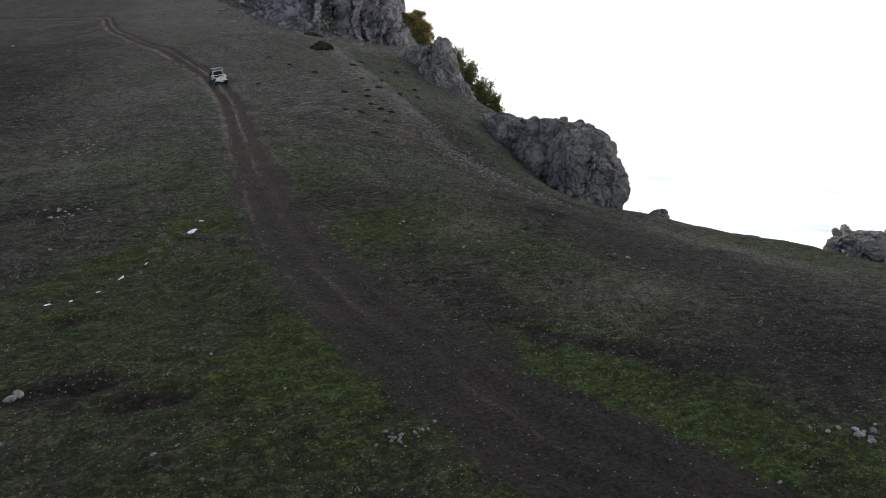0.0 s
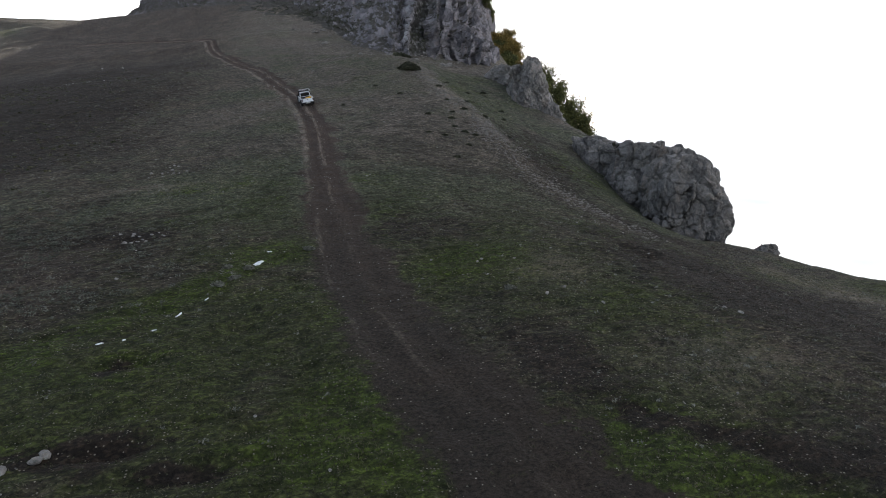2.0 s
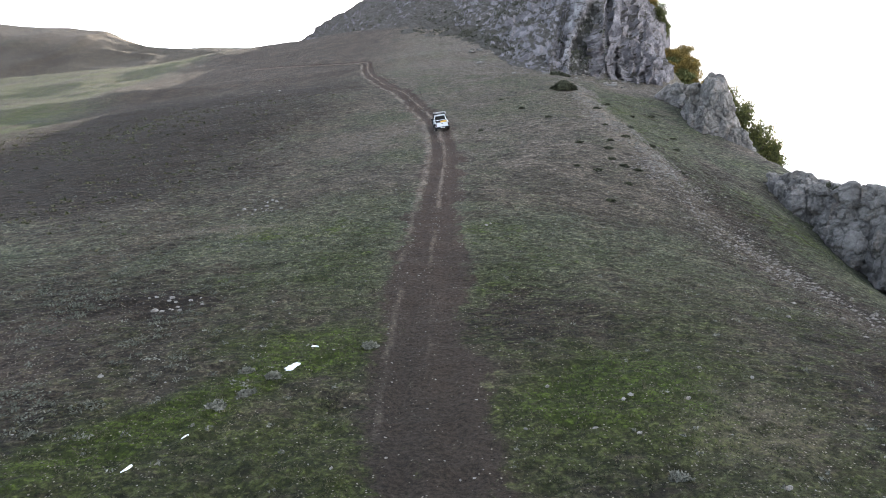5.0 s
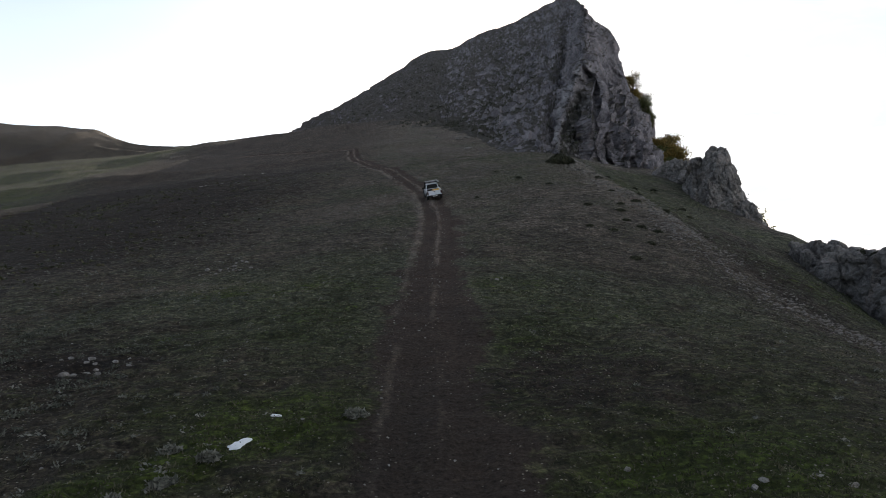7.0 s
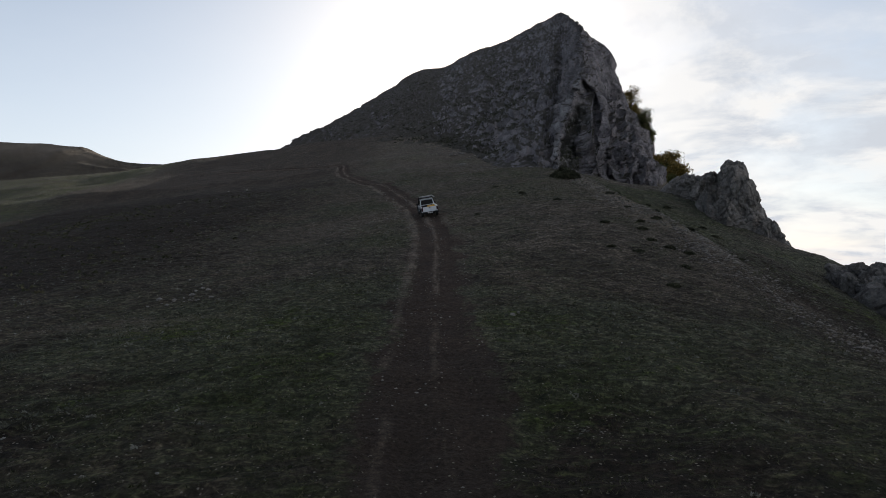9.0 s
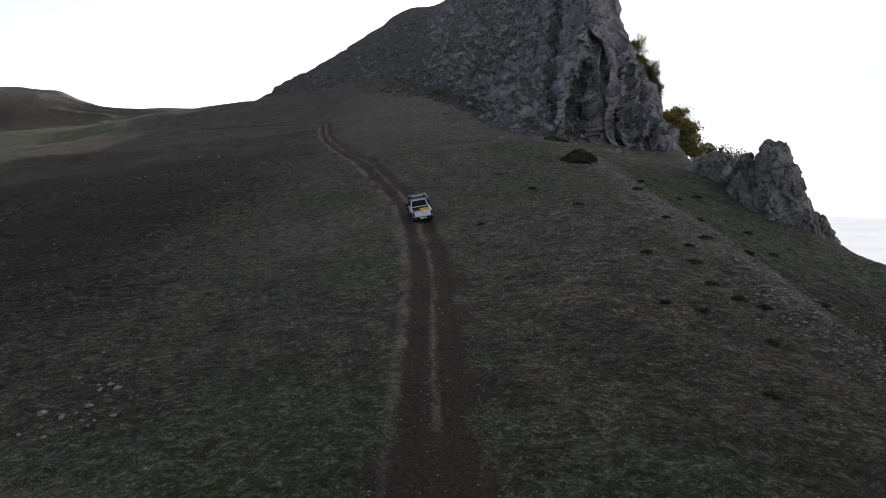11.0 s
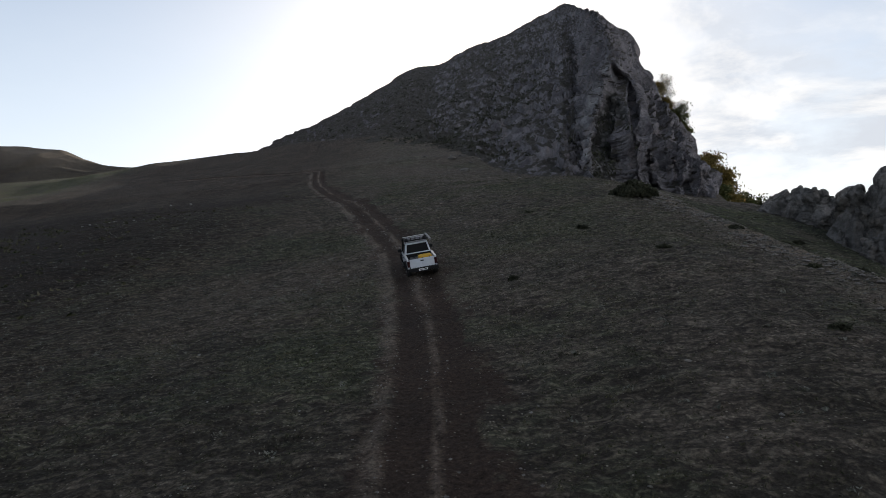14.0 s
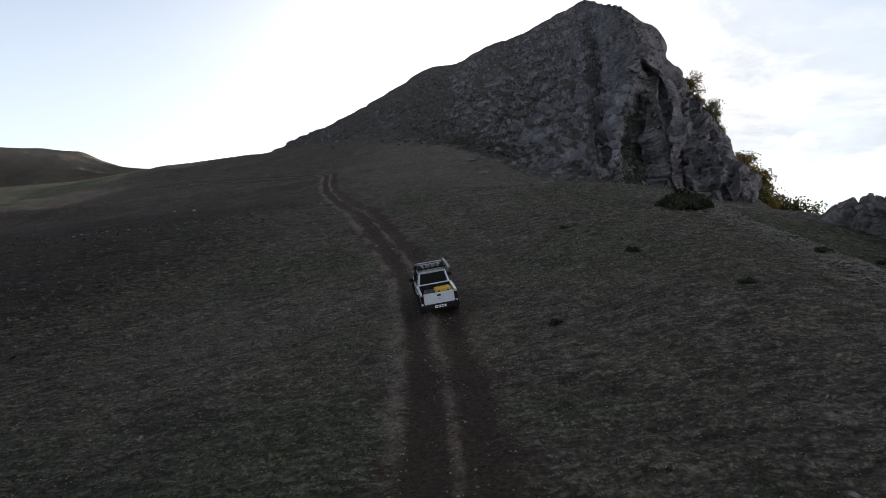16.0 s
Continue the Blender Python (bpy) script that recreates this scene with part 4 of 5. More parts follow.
def tree(x, y, height, spread, leaf, seed, label, count=1500, size=0.32, base_z=None, top=None):
    rng = np.random.default_rng(seed)
    z = ground_z(x, y) - 0.3 if base_z is None else base_z
    if top is not None:
        height = max(6.0, top - z)
        z = top - height
    low_limb = max(0.2, 1 - 13 / height)
    root = new("tree")
    root.location = (x, y, z)
    lean = rng.normal(0, 0.06, 2)
    hgt = np.linspace(0, 0.85 * height, 9)
    trunk = np.stack([lean[0] * hgt + 0.12 * np.sin(hgt * 0.9 + seed), lean[1] * hgt + 0.1 * np.cos(hgt * 1.1), hgt], 1)
    pieces, ends = [tube(trunk, np.linspace(0.035, 0.008, 9) * height)], []
    for k in range(15):
        f = rng.uniform(low_limb, 0.95)
        at = trunk[int(f * 8)]
        ang, reach = rng.uniform(0, 2 * np.pi), spread * rng.uniform(0.5, 1.0) * (1.1 - 0.6 * f)
        tip = at + np.array([math.cos(ang) * reach, math.sin(ang) * reach, height * rng.uniform(0.05, 0.2)])
        bend = (at + tip) / 2 + (0, 0, -0.03 * height)
        pieces.append(tube([at, bend, tip], np.array([0.014, 0.009, 0.004]) * height, 5))
        ends += [bend, tip, (bend + tip) / 2]
    v, f = joined(pieces)
    ob = new("trunk", mesh_of("trunk", v, f, BARK))
    ob.parent = root
    ends = np.array(ends + [trunk[-1], trunk[-2], trunk[-1] + (0, 0, 0.06 * height)])
    pick = ends[rng.integers(0, len(ends), count)]
    puffs = pick + rng.normal(size=(count, 3)) * (0.19 * spread, 0.19 * spread, min(1.1, 0.06 * height))
    v, f = leaves(puffs, size, rng)
    ob = new("crown", mesh_of("crown", v, f, leaf, False))
    ob.parent = root
    return tagged(root, label, "tree", group="trees by the cliffs")


def shrub(x, y, r, h, seed, label="low dark juniper shrub on the slope", leaf=None, z=None, count=None):
    rng = np.random.default_rng(seed)
    n = count or int(260 + 420 * r)
    a, rad, up = rng.uniform(0, 2 * np.pi, n), np.sqrt(rng.uniform(0, 1, n)), rng.uniform(0, 1, n) ** 0.7
    lump = 1 + 0.25 * np.sin(3 * a + seed) + 0.15 * np.sin(5 * a + 2 * seed)
    q = np.stack([r * rad * lump * np.cos(a), 0.65 * r * rad * lump * np.sin(a), h * up * np.sqrt(np.clip(1 - rad**2, 0, 1)) * (0.8 + 0.2 * np.sin(4 * a))], 1)
    v, f = leaves(q, 0.13 + 0.05 * r, rng)
    twigs = [tube([(0, 0, -0.15), q[i] * 0.5, q[i]], (0.03, 0.02, 0.008), 4) for i in range(0, 12)]
    ob = new("shrub", mesh_of("shrub", v, f, leaf or SHRUB, False))
    ob.location = (x, y, ground_z(x, y) - 0.05 if z is None else z)
    tv, tf = joined(twigs)
    part_ob = new("stems", mesh_of("stems", tv, tf, BARK))
    part_ob.parent = ob
    return tagged(ob, label, "shrub", group="shrubs on the slope")


mountain()

ORANGE = "autumn-coloured broadleaf tree clinging below the cliff"
for k, (x, y, top, sp) in enumerate([(75, 232, 41.0, 6.0), (71, 226, 39.0, 5.0), (74, 221, 36.0, 5.2), (71.0, 216, 32.0, 3.8), (69.5, 222, 36.0, 3.4), (67, 219, 34.5, 3.6)]):
    tree(x, y, 12, sp, GREEN_LEAF if k in (3, 4) else AUTUMN, 500 + k, "yellowing green tree below the cliff" if k in (3, 4) else ORANGE, count=5600, size=0.33, top=top)
for k, (x, y, z, hh, sp) in enumerate([(64.5, 232, 53.5, 8.0, 3.2), (66.5, 226, 45.5, 7.5, 2.8), (66, 233, 50, 6, 2.4), (69, 228, 41.5, 6, 2.4)]):
    tree(x, y, hh, sp, AUTUMN if k % 2 == 0 else GREEN_LEAF, 520 + k, "small windblown tree rooted in the cliff edge", count=2600, size=0.21, base_z=z)
for k, (x, y, top, sp) in enumerate([(87, 227, 29.5, 5.2), (90.5, 226, 28.5, 5.6), (95, 226, 24.5, 5.6), (99.5, 225, 18.5, 5.2), (83.5, 229, 30.5, 4.6), (103, 226, 12.5, 4.4)]):
    tree(x, y, 14, sp, GREEN_LEAF, 540 + k, "tall green tree turning yellow on the steep side", count=4600, size=0.42, top=top)
shrub(49.2, 115.6, 0.5, 0.7, 559, "thin leafless bush at the foot of the pinnacle")
shrub(21.5, 120.5, 1.7, 1.5, 560, "large dark juniper bush beside the scree", count=4200)
shrub(26.5, 161.5, 2.2, 1.3, 561, "dark bush at the foot of the cliff", count=1700)
for k, (x, y, r) in enumerate([(26.2, 97.9, 0.9), (26.9, 90.9, 0.95), (18.3, 87.1, 0.6), (21.1, 86.2, 0.7), (20.8, 83.1, 0.75), (21.6, 81.3, 0.8), (22.9, 80.8, 0.7), (16.9, 79.9, 0.5), (18.7, 79.2, 0.6), (24.3, 92.0, 0.8), (16.7, 99.9, 0.7), (14.1, 108.0, 0.7), (22.1, 89.6, 0.6), (20.8, 76.1, 0.7), (18.1, 70.9, 0.6), (22.9, 96.4, 0.6), (24.0, 107.0, 0.8), (28.4, 84.0, 0.6), (31.0, 95.0, 0.7), (33.5, 104.0, 0.8), (30.0, 112.0, 0.8), (27.5, 116.5, 0.7), (34.5, 118.0, 0.9), (8.4, 99.0, 0.45), (12.0, 117.0, 0.6)]):
    shrub(x, y, 0.52 * r, 0.24 * r + 0.05, 570 + k)
for k, (x, y, r) in enumerate([(-2.3, 41.2, 0.5), (1.9, 44.9, 0.45), (12.3, 35.6, 0.4), (-1.6, 42.4, 0.4), (-3.1, 40.2, 0.45), (-2.8, 42.9, 0.35)]):
    shrub(x, y, 0.7 * r, 0.2, 660 + k, "grey-leaved mugwort clump in the wet grass", PALE_PLANT)
for k, (x, y, z, r) in enumerate([(44.6, 84.5, 7.6, 0.7), (44.4, 87.0, 7.7, 0.6), (45.4, 79.5, 7.4, 0.7), (43.6, 91.0, 8.0, 0.5), (42.4, 134.0, 20.4, 0.8)]):
    shrub(x, y, r, 0.8 * r, 610 + k, "dark green bush growing on top of the rock", z=z)


# ---------------------------------------------------------------- loose stones
def stone_mesh(seed):
    bm = bmesh.new()
    bmesh.ops.create_icosphere(bm, subdivisions=2, radius=1.0)
    for v in bm.verts:
        k = 1 + 0.35 * noise.noise(v.co * 1.1 + Vector((seed * 3.1, 0, 0))) + 0.15 * noise.noise(v.co * 2.7 + Vector((0, seed * 1.7, 0)))
        v.co = Vector((round(v.co.x * k * 3.2) / 3.2 * 0.5 + v.co.x * k * 0.5, v.co.y * k * 0.85, v.co.z * k * 0.62))
    me = bpy.data.meshes.new("stone")
    bm.to_mesh(me)
    bm.free()
    me.materials.append(PALE_STONE)
    return me


STONES = [stone_mesh(k) for k in range(6)]


def stone(x, y, r, seed, label="pale limestone lying in the grass", lift=0.25):
    rng = random.Random(seed)
    ob = new("stone", STONES[seed % 6])
    ob.matrix_world = Matrix.LocRotScale((x, y, ground_z(x, y) + lift * r), Euler((rng.uniform(-0.3, 0.3), rng.uniform(-0.3, 0.3), rng.uniform(0, 6.3))), (r * rng.uniform(0.8, 1.3), r * rng.uniform(0.8, 1.2), r * rng.uniform(0.7, 1.1)))
    return tagged(ob, label, "stone", group="loose stones on the meadow")


SPOTS = [(-2.2, 19.3, 0.2), (-0.4, 25.7, 0.17), (2.0, 21.8, 0.14), (6.0, 41.7, 0.15), (22.8, 32.0, 0.3), (23.2, 31.2, 0.25), (14.4, 11.9, 0.16), (23.0, 51.0, 0.28), (25.2, 43.7, 0.22), (17.3, 23.5, 0.16), (-9.0, 43.0, 0.25), (8.1, 38.6, 0.15), (1.9, 36.3, 0.15), (17.2, 42.1, 0.2), (13.9, 34.3, 0.24), (11.8, 38.1, 0.2), (12.1, 40.5, 0.22), (10.5, 38.7, 0.25), (9.2, 41.5, 0.2), (15.2, 35.1, 0.22), (16.3, 32.7, 0.2), (11.8, 40.3, 0.2), (14.1, 40.3, 0.22), (7.7, 63.0, 0.28), (8.0, 63.3, 0.2), (-13.4, 79.5, 0.2), (-4.3, 77.2, 0.16), (0.2, 74.8, 0.15), (13.3, 81.8, 0.2), (11.7, 75.2, 0.18), (14.7, 78.8, 0.16), (12.4, 85.8, 0.22), (-6.1, 93.2, 0.16), (-1.3, 106.2, 0.22), (-1.7, 122.9, 0.25), (-39.0, 181.5, 0.7), (-45.7, 189.7, 0.55)]
for k, (x, y, r) in enumerate(SPOTS):
    stone(x, y, 0.5 * r, k)
# small heaps
HEAPS = [(-7.5, 24.9, 4, 0.6, 0.34, "weathered white boulder by a bare hollow"), (19.6, 13.1, 14, 0.7, 0.2, "stone in a low heap of field stones"), (5.2, 17.9, 16, 0.55, 0.13, "small white stone in a loose heap"), (-10.2, 51.2, 14, 1.1, 0.22, "pale stone in a scattered row"), (-10.5, 71.5, 14, 1.2, 0.24, "pale stone in a small heap"), (-10.9, 74.7, 8, 0.6, 0.2, "pale stone in a small heap"), (-41.4, 154.0, 12, 1.5, 0.22, "grey stone in a scattered heap")]
for k, (x, y, n, spread, r, label) in enumerate(HEAPS):
    rng = random.Random(900 + k)
    for j in range(n):
        stone(x + rng.gauss(0, spread), y + rng.gauss(0, spread * 0.6), 0.65 * r * rng.uniform(0.5, 1.25), 40 * k + j, label)

# small bright white patches in the wet grass along the spring
PATCH_WHITE = plain("patch_white", (0.70, 0.72, 0.74), 0.6, 0, 0.4, 0.06, 4.0)


def white_patch(cx_, cy_, rx_, ry_, turn, seed):
    n = 40
    th = np.linspace(0, 2 * np.pi, n, endpoint=False)
    rad = 1 + 0.24 * np.sin(2 * th + seed) + 0.18 * np.sin(3 * th + 2 * seed) + 0.12 * np.sin(7 * th + seed)
    c, s = math.cos(radians(turn)), math.sin(radians(turn))
    rings = []
    for f, up in ((1.0, -0.05), (0.92, 0.03), (0.6, 0.05), (0.25, 0.06), (0.02, 0.06)):
        lx, ly = rx_ * f * rad * np.cos(th), ry_ * f * rad * np.sin(th)
        x_, y_ = cx_ + c * lx - s * ly, cy_ + s * lx + c * ly
        rings.append(np.stack([x_, y_, hill(x_, y_) + up], 1))
    ob = new("white_patch", mesh_of("white_patch", np.vstack(rings), grid_faces(5, n, True), PATCH_WHITE))
    tagged(ob, "small bright white patch in green grass", "snow", group="snow patches along the spring")


for k, (x, y, rx_, ry_, turn) in enumerate([(-1.1, 43.3, 0.30, 0.20, 20), (-0.5, 45.0, 0.13, 0.10, 0), (-3.5, 38.3, 0.11, 0.05, 40), (-4.6, 36.5, 0.17, 0.06, 50), (-5.5, 35.0, 0.14, 0.06, 40), (-6.6, 34.1, 0.10, 0.05, 30), (-7.5, 33.7, 0.16, 0.05, 25)]):
    white_patch(x, y, rx_, ry_, turn, k)


# ---------------------------------------------------------------- uncountable cover: grass, gravel, dead plants
def spread_points(n, x0, x1, y0, y1, seed):
    rng = np.random.default_rng(seed)
    return rng.uniform(x0, x1, n), rng.uniform(y0, y1, n), rng


def grass():
    x, y, rng = spread_points(560000, -36, 44, 8, 200, 701)
    c = cover_of(x, y)
    near = np.exp(-((x - 5) / 26) ** 2) * np.interp(y, [8, 20, 60, 118, 140, 200], [1, 1, 0.9, 0.8, 0.6, 0.0])
    keep = rng.uniform(0, 1, len(x)) < near * (0.18 + 0.9 * c[:, 0]) * (1 - 0.85 * c[:, 1]) * (1 - c[:, 3]) ** 2
    x, y, c = x[keep], y[keep], c[keep]
    z = hill(x, y)
    v = []
    for k in range(4):
        n = len(x)
        a = rng.uniform(0, 2 * np.pi, n)
        h_ = rng.uniform(0.03, 0.07, n) * (0.7 + 0.7 * c[:, 0])
        w = rng.uniform(0.014, 0.034, n)
        bx, by = x + rng.normal(0, 0.06, n), y + rng.normal(0, 0.06, n)
        lx, ly = rng.normal(0, 0.07, n), rng.normal(0, 0.05, n)
        v.append(np.stack([np.stack([bx - w * np.cos(a), by - w * np.sin(a), z - 0.02], 1), np.stack([bx + w * np.cos(a), by + w * np.sin(a), z - 0.02], 1), np.stack([bx + lx, by + ly, z + h_], 1)], 1).reshape(-1, 3))
    v = np.vstack(v)
    tagged(new("grass", mesh_of("grass", v, np.arange(len(v)).reshape(-1, 3), GRASS, False)), "short patchy meadow grass, green and straw-coloured", "grass", kind="stuff")


grass()

CHIP = np.array([(1, 0, 0), (0.2, 0.9, 0.1), (-0.9, 0.3, 0), (-0.3, -0.9, 0.1), (0.15, 0.1, 0.5), (0, 0, -0.5)])
CHIP_F = np.array([(0, 1, 4), (1, 2, 4), (2, 3, 4), (3, 0, 4), (1, 0, 5), (2, 1, 5), (3, 2, 5), (0, 3, 5)])


def gravel():
    x, y, rng = spread_points(150000, -40, 48, 6, 135, 711)
    c = cover_of(x, y)
    keep = rng.uniform(0, 1, len(x)) < 0.045 + 0.36 * np.clip(c[:, 2] - 0.15, 0, 1) ** 1.5 + 0.015 * c[:, 3] - 0.022 * c[:, 3]
    x, y = x[keep], y[keep]
    # chips swept to the edges and the crown of the track
    i = rng.integers(60, len(line) - 2, 16000)
    side_ = rng.choice([-1.7, -1.7, 0.0, 1.75], len(i)) + rng.normal(0, 0.24, len(i))
    on = (line[i, 1] > 30) & (line[i, 1] < 150) & (rng.uniform(0, 1, len(i)) < smooth(30, 80, line[i, 1]) * 0.8 + 0.2)
    x = np.r_[x, (line[i, 0] + way[i, 1] * side_)[on]]
    y = np.r_[y, (line[i, 1] - way[i, 0] * side_)[on]]
    n = len(x)
    r = 0.014 + 0.06 * rng.uniform(0, 1, n) ** 6
    a = rng.uniform(0, 2 * np.pi, n)
    k = CHIP[None] * rng.uniform(0.7, 1.35, (n, 6, 3)) * r[:, None, None]
    ca_, sa_ = np.cos(a)[:, None], np.sin(a)[:, None]
    z = hill(x, y)
    v = np.stack([x[:, None] + ca_ * k[..., 0] - sa_ * k[..., 1], y[:, None] + sa_ * k[..., 0] + ca_ * k[..., 1], (z + 0.2 * r)[:, None] + k[..., 2]], -1).reshape(-1, 3)
    f = (np.arange(n)[:, None, None] * 6 + CHIP_F[None]).reshape(-1, 3)
    tagged(new("gravel", mesh_of("gravel", v, f, PALE_STONE, False)), "pale limestone chips strewn over the meadow", "gravel", kind="stuff")


gravel()


def scree():
    """Coarse rubble along the crest beside the hollow."""
    x, y, rng = spread_points(110000, 16, 36, 50, 126, 741)
    wx, wy = x + 1.2 * fbm(flat3(x, y, 0.3), 3, 745), y
    k = band(wx, wy, 23.6, 124, 24.2, 100, 1.5) + 0.6 * band(wx, wy, 24.2, 100, 25.2, 82, 1.8) + 0.25 * band(wx, wy, 26.2, 82, 29, 54, 2.6)
    keep = rng.uniform(0, 1, len(x)) < 0.7 * np.clip(k, 0, 1) * smooth(-0.4, 0.2, fbm(flat3(x, y, 0.28), 4, 747))
    x, y = x[keep], y[keep]
    n = len(x)
    r = 0.05 + 0.16 * rng.uniform(0, 1, n) ** 3
    q = CHIP[None] * rng.uniform(0.7, 1.35, (n, 6, 3)) * r[:, None, None]
    v = (q + np.stack([x, y, hill(x, y) + 0.15 * r], 1)[:, None]).reshape(-1, 3)
    f = (np.arange(n)[:, None, None] * 6 + CHIP_F[None]).reshape(-1, 3)
    tagged(new("scree", mesh_of("scree", v, f, RUBBLE, False)), "band of broken grey limestone rubble on the crest", "scree", kind="stuff")


scree()


def dead_plants():
    x, y, rng = spread_points(75000, -36, 42, 10, 160, 721)
    c = cover_of(x, y)
    keep = rng.uniform(0, 1, len(x)) < 0.018 + 0.10 * np.clip(c[:, 2] - 0.2, 0, 1) + 0.12 * blob(x, y, -4, 42, 3, 3)
    keep &= (c[:, 3] < 0.3)
    x, y = x[keep], y[keep]
    z = hill(x, y)
    n, each = len(x), 12
    r = rng.uniform(0.05, 0.16, n)
    q = np.stack([np.repeat(x, each), np.repeat(y, each), np.repeat(z, each)], 1) + rng.normal(size=(n * each, 3)) * np.repeat(r, each)[:, None] * (0.7, 0.7, 0.3) + np.c_[np.zeros((n * each, 2)), 0.5 * np.repeat(r, each)]
    v, f = leaves(q, 0.065, rng)
    tagged(new("dead_plants", mesh_of("dead_plants", v, f, PALE_PLANT, False)), "grey dried thistle and mugwort clumps", "dry plants", kind="stuff")
    # a dense stand of grey-green mugwort on the dark soil beside the brook
    x, y, rng = spread_points(9000, -34, -5, 28, 66, 723)
    wx = x + 3 * fbm(flat3(x, y, 0.2), 3, 725)
    keep = rng.uniform(0, 1, len(x)) < 0.75 * np.clip(blob(wx, y, -15.5, 47, 6.5, 8) + 0.5 * blob(wx, y, -9.5, 41, 2.5, 3) + 0.35 * blob(wx, y, -12, 60, 7, 3), 0, 1) * smooth(-0.35, 0.25, fbm(flat3(x, y, 0.35), 3, 727))
    x, y = x[keep], y[keep]
    n, each = len(x), 26
    r = rng.uniform(0.09, 0.26, n)
    q = np.stack([np.repeat(x, each), np.repeat(y, each), np.repeat(hill(x, y), each)], 1) + rng.normal(size=(n * each, 3)) * np.repeat(r, each)[:, None] * (0.8, 0.6, 0.3) + np.c_[np.zeros((n * each, 2)), 0.5 * np.repeat(r, each)]
    v, f = leaves(q, 0.06, rng)
    tagged(new("heath", mesh_of("heath", v, f, HEATH, False)), "grey-green mugwort clumps on dark soil", "heath", kind="stuff")


dead_plants()


def tussocks():
    """Dark heathy clumps over the far flank."""
    x, y, rng = spread_points(14000, -150, -14, 62, 215, 751)
    keep = rng.uniform(0, 1, len(x)) < smooth(10, 45, -x) * (0.25 + 0.75 * smooth(-0.1, 0.35, fbm(flat3(x, y, 0.06), 3, 755))) * 0.6
    x, y = x[keep], y[keep]
    n, each = len(x), 9
    r = rng.uniform(0.12, 0.42, n)
    q = np.stack([np.repeat(x, each), np.repeat(y, each), np.repeat(hill(x, y) - 0.3 * smooth(150, 190, y), each)], 1) + rng.normal(size=(n * each, 3)) * np.repeat(r, each)[:, None] * (0.9, 0.5, 0.25)
    v, f = leaves(q, 0.2, rng)
    tagged(new("tussocks", mesh_of("tussocks", v, f, GRASS, False)), "dark heathy grass tussocks over the flank", "tussocks", kind="stuff")


tussocks()


def boulders():
    rng = random.Random(731)
    k = np.arange(19)
    foot = np.array(FOOT, float)
    for j in range(90):
        u = rng.uniform(6.5, 13.0)
        x = float(np.interp(u, k, foot[:, 0])) + rng.gauss(0, 4)
        y = float(np.interp(u, k, foot[:, 1])) - abs(rng.gauss(0, 9)) + 1
        r = 0.25 + 0.8 * rng.random() ** 4
        ob = new("boulder", BOULDERS[j % 6])
        ob.matrix_world = Matrix.LocRotScale((x, y, ground_z(x, y) + 0.1 * r), Euler((rng.uniform(-0.4, 0.4), rng.uniform(-0.4, 0.4), rng.uniform(0, 6.3))), (r * rng.uniform(0.8, 1.4), r, r * rng.uniform(0.6, 1.0)))
        tagged(ob, "grey boulder fallen from the limestone cliff", "boulder", group="boulders below the cliff")


BOULDERS = []
for me in STONES:
    big = me.copy()
    big.materials.clear()
    big.materials.append(LIMESTONE)
    BOULDERS.append(big)
boulders()


# ---------------------------------------------------------------- pickup truck
WHITE = plain("white_car_paint", (0.62, 0.65, 0.70), 0.32, 0, 0.5, 0.10, 2.0, 0.5)
BLACK = plain("black_plastic", (0.011, 0.011, 0.012), 0.7, 0, 0.2, 0.2, 8.0)
RUBBER = plain("tyre_rubber", (0.022, 0.020, 0.018), 0.9, 0, 0.2, 0.3, 5.0)
STEEL = plain("steel_rim", (0.32, 0.31, 0.30), 0.45, 0.8, 0.5, 0.25, 9.0)
ALLOY = plain("aluminium_tube", (0.62, 0.62, 0.60), 0.4, 0.7, 0.5, 0.1, 5.0)
RED_LAMP = plain("red_lamp", (0.030, 0.004, 0.005), 0.3, 0, 0.3, 0.1, 9.0)
CLEAR_LAMP = plain("clear_lamp", (0.55, 0.56, 0.58), 0.15, 0.3, 0.6, 0.05, 9.0)
YELLOW = plain("yellow_plastic", (0.60, 0.34, 0.022), 0.5, 0, 0.4, 0.08, 5.0)
RED_CLOTH = plain("red_cloth", (0.36, 0.025, 0.028), 0.9, 0, 0.2, 0.2, 12.0)
GREY_BOX = plain("dark_grey_plastic", (0.055, 0.058, 0.063), 0.6, 0, 0.4, 0.15, 6.0)
BED_LINER = plain("bed_liner", (0.018, 0.019, 0.021), 0.85, 0, 0.15, 0.25, 4.0)
SILVER_BAG = plain("grey_gear", (0.24, 0.24, 0.25), 0.7, 0, 0.4, 0.2, 10.0)
AWNING = plain("awning_case", (0.25, 0.245, 0.235), 0.55, 0, 0.4, 0.12, 5.0)
PLATE = plain("white_plate", (0.78, 0.78, 0.76), 0.4, 0, 0.4, 0.04, 10.0)

m, t, b = material("dark_window")
b.inputs["Base Color"].default_value = (0.006, 0.007, 0.008, 1)
b.inputs["Roughness"].default_value = 0.12
b.inputs["Specular IOR Level"].default_value = 0.08
GLASS = m


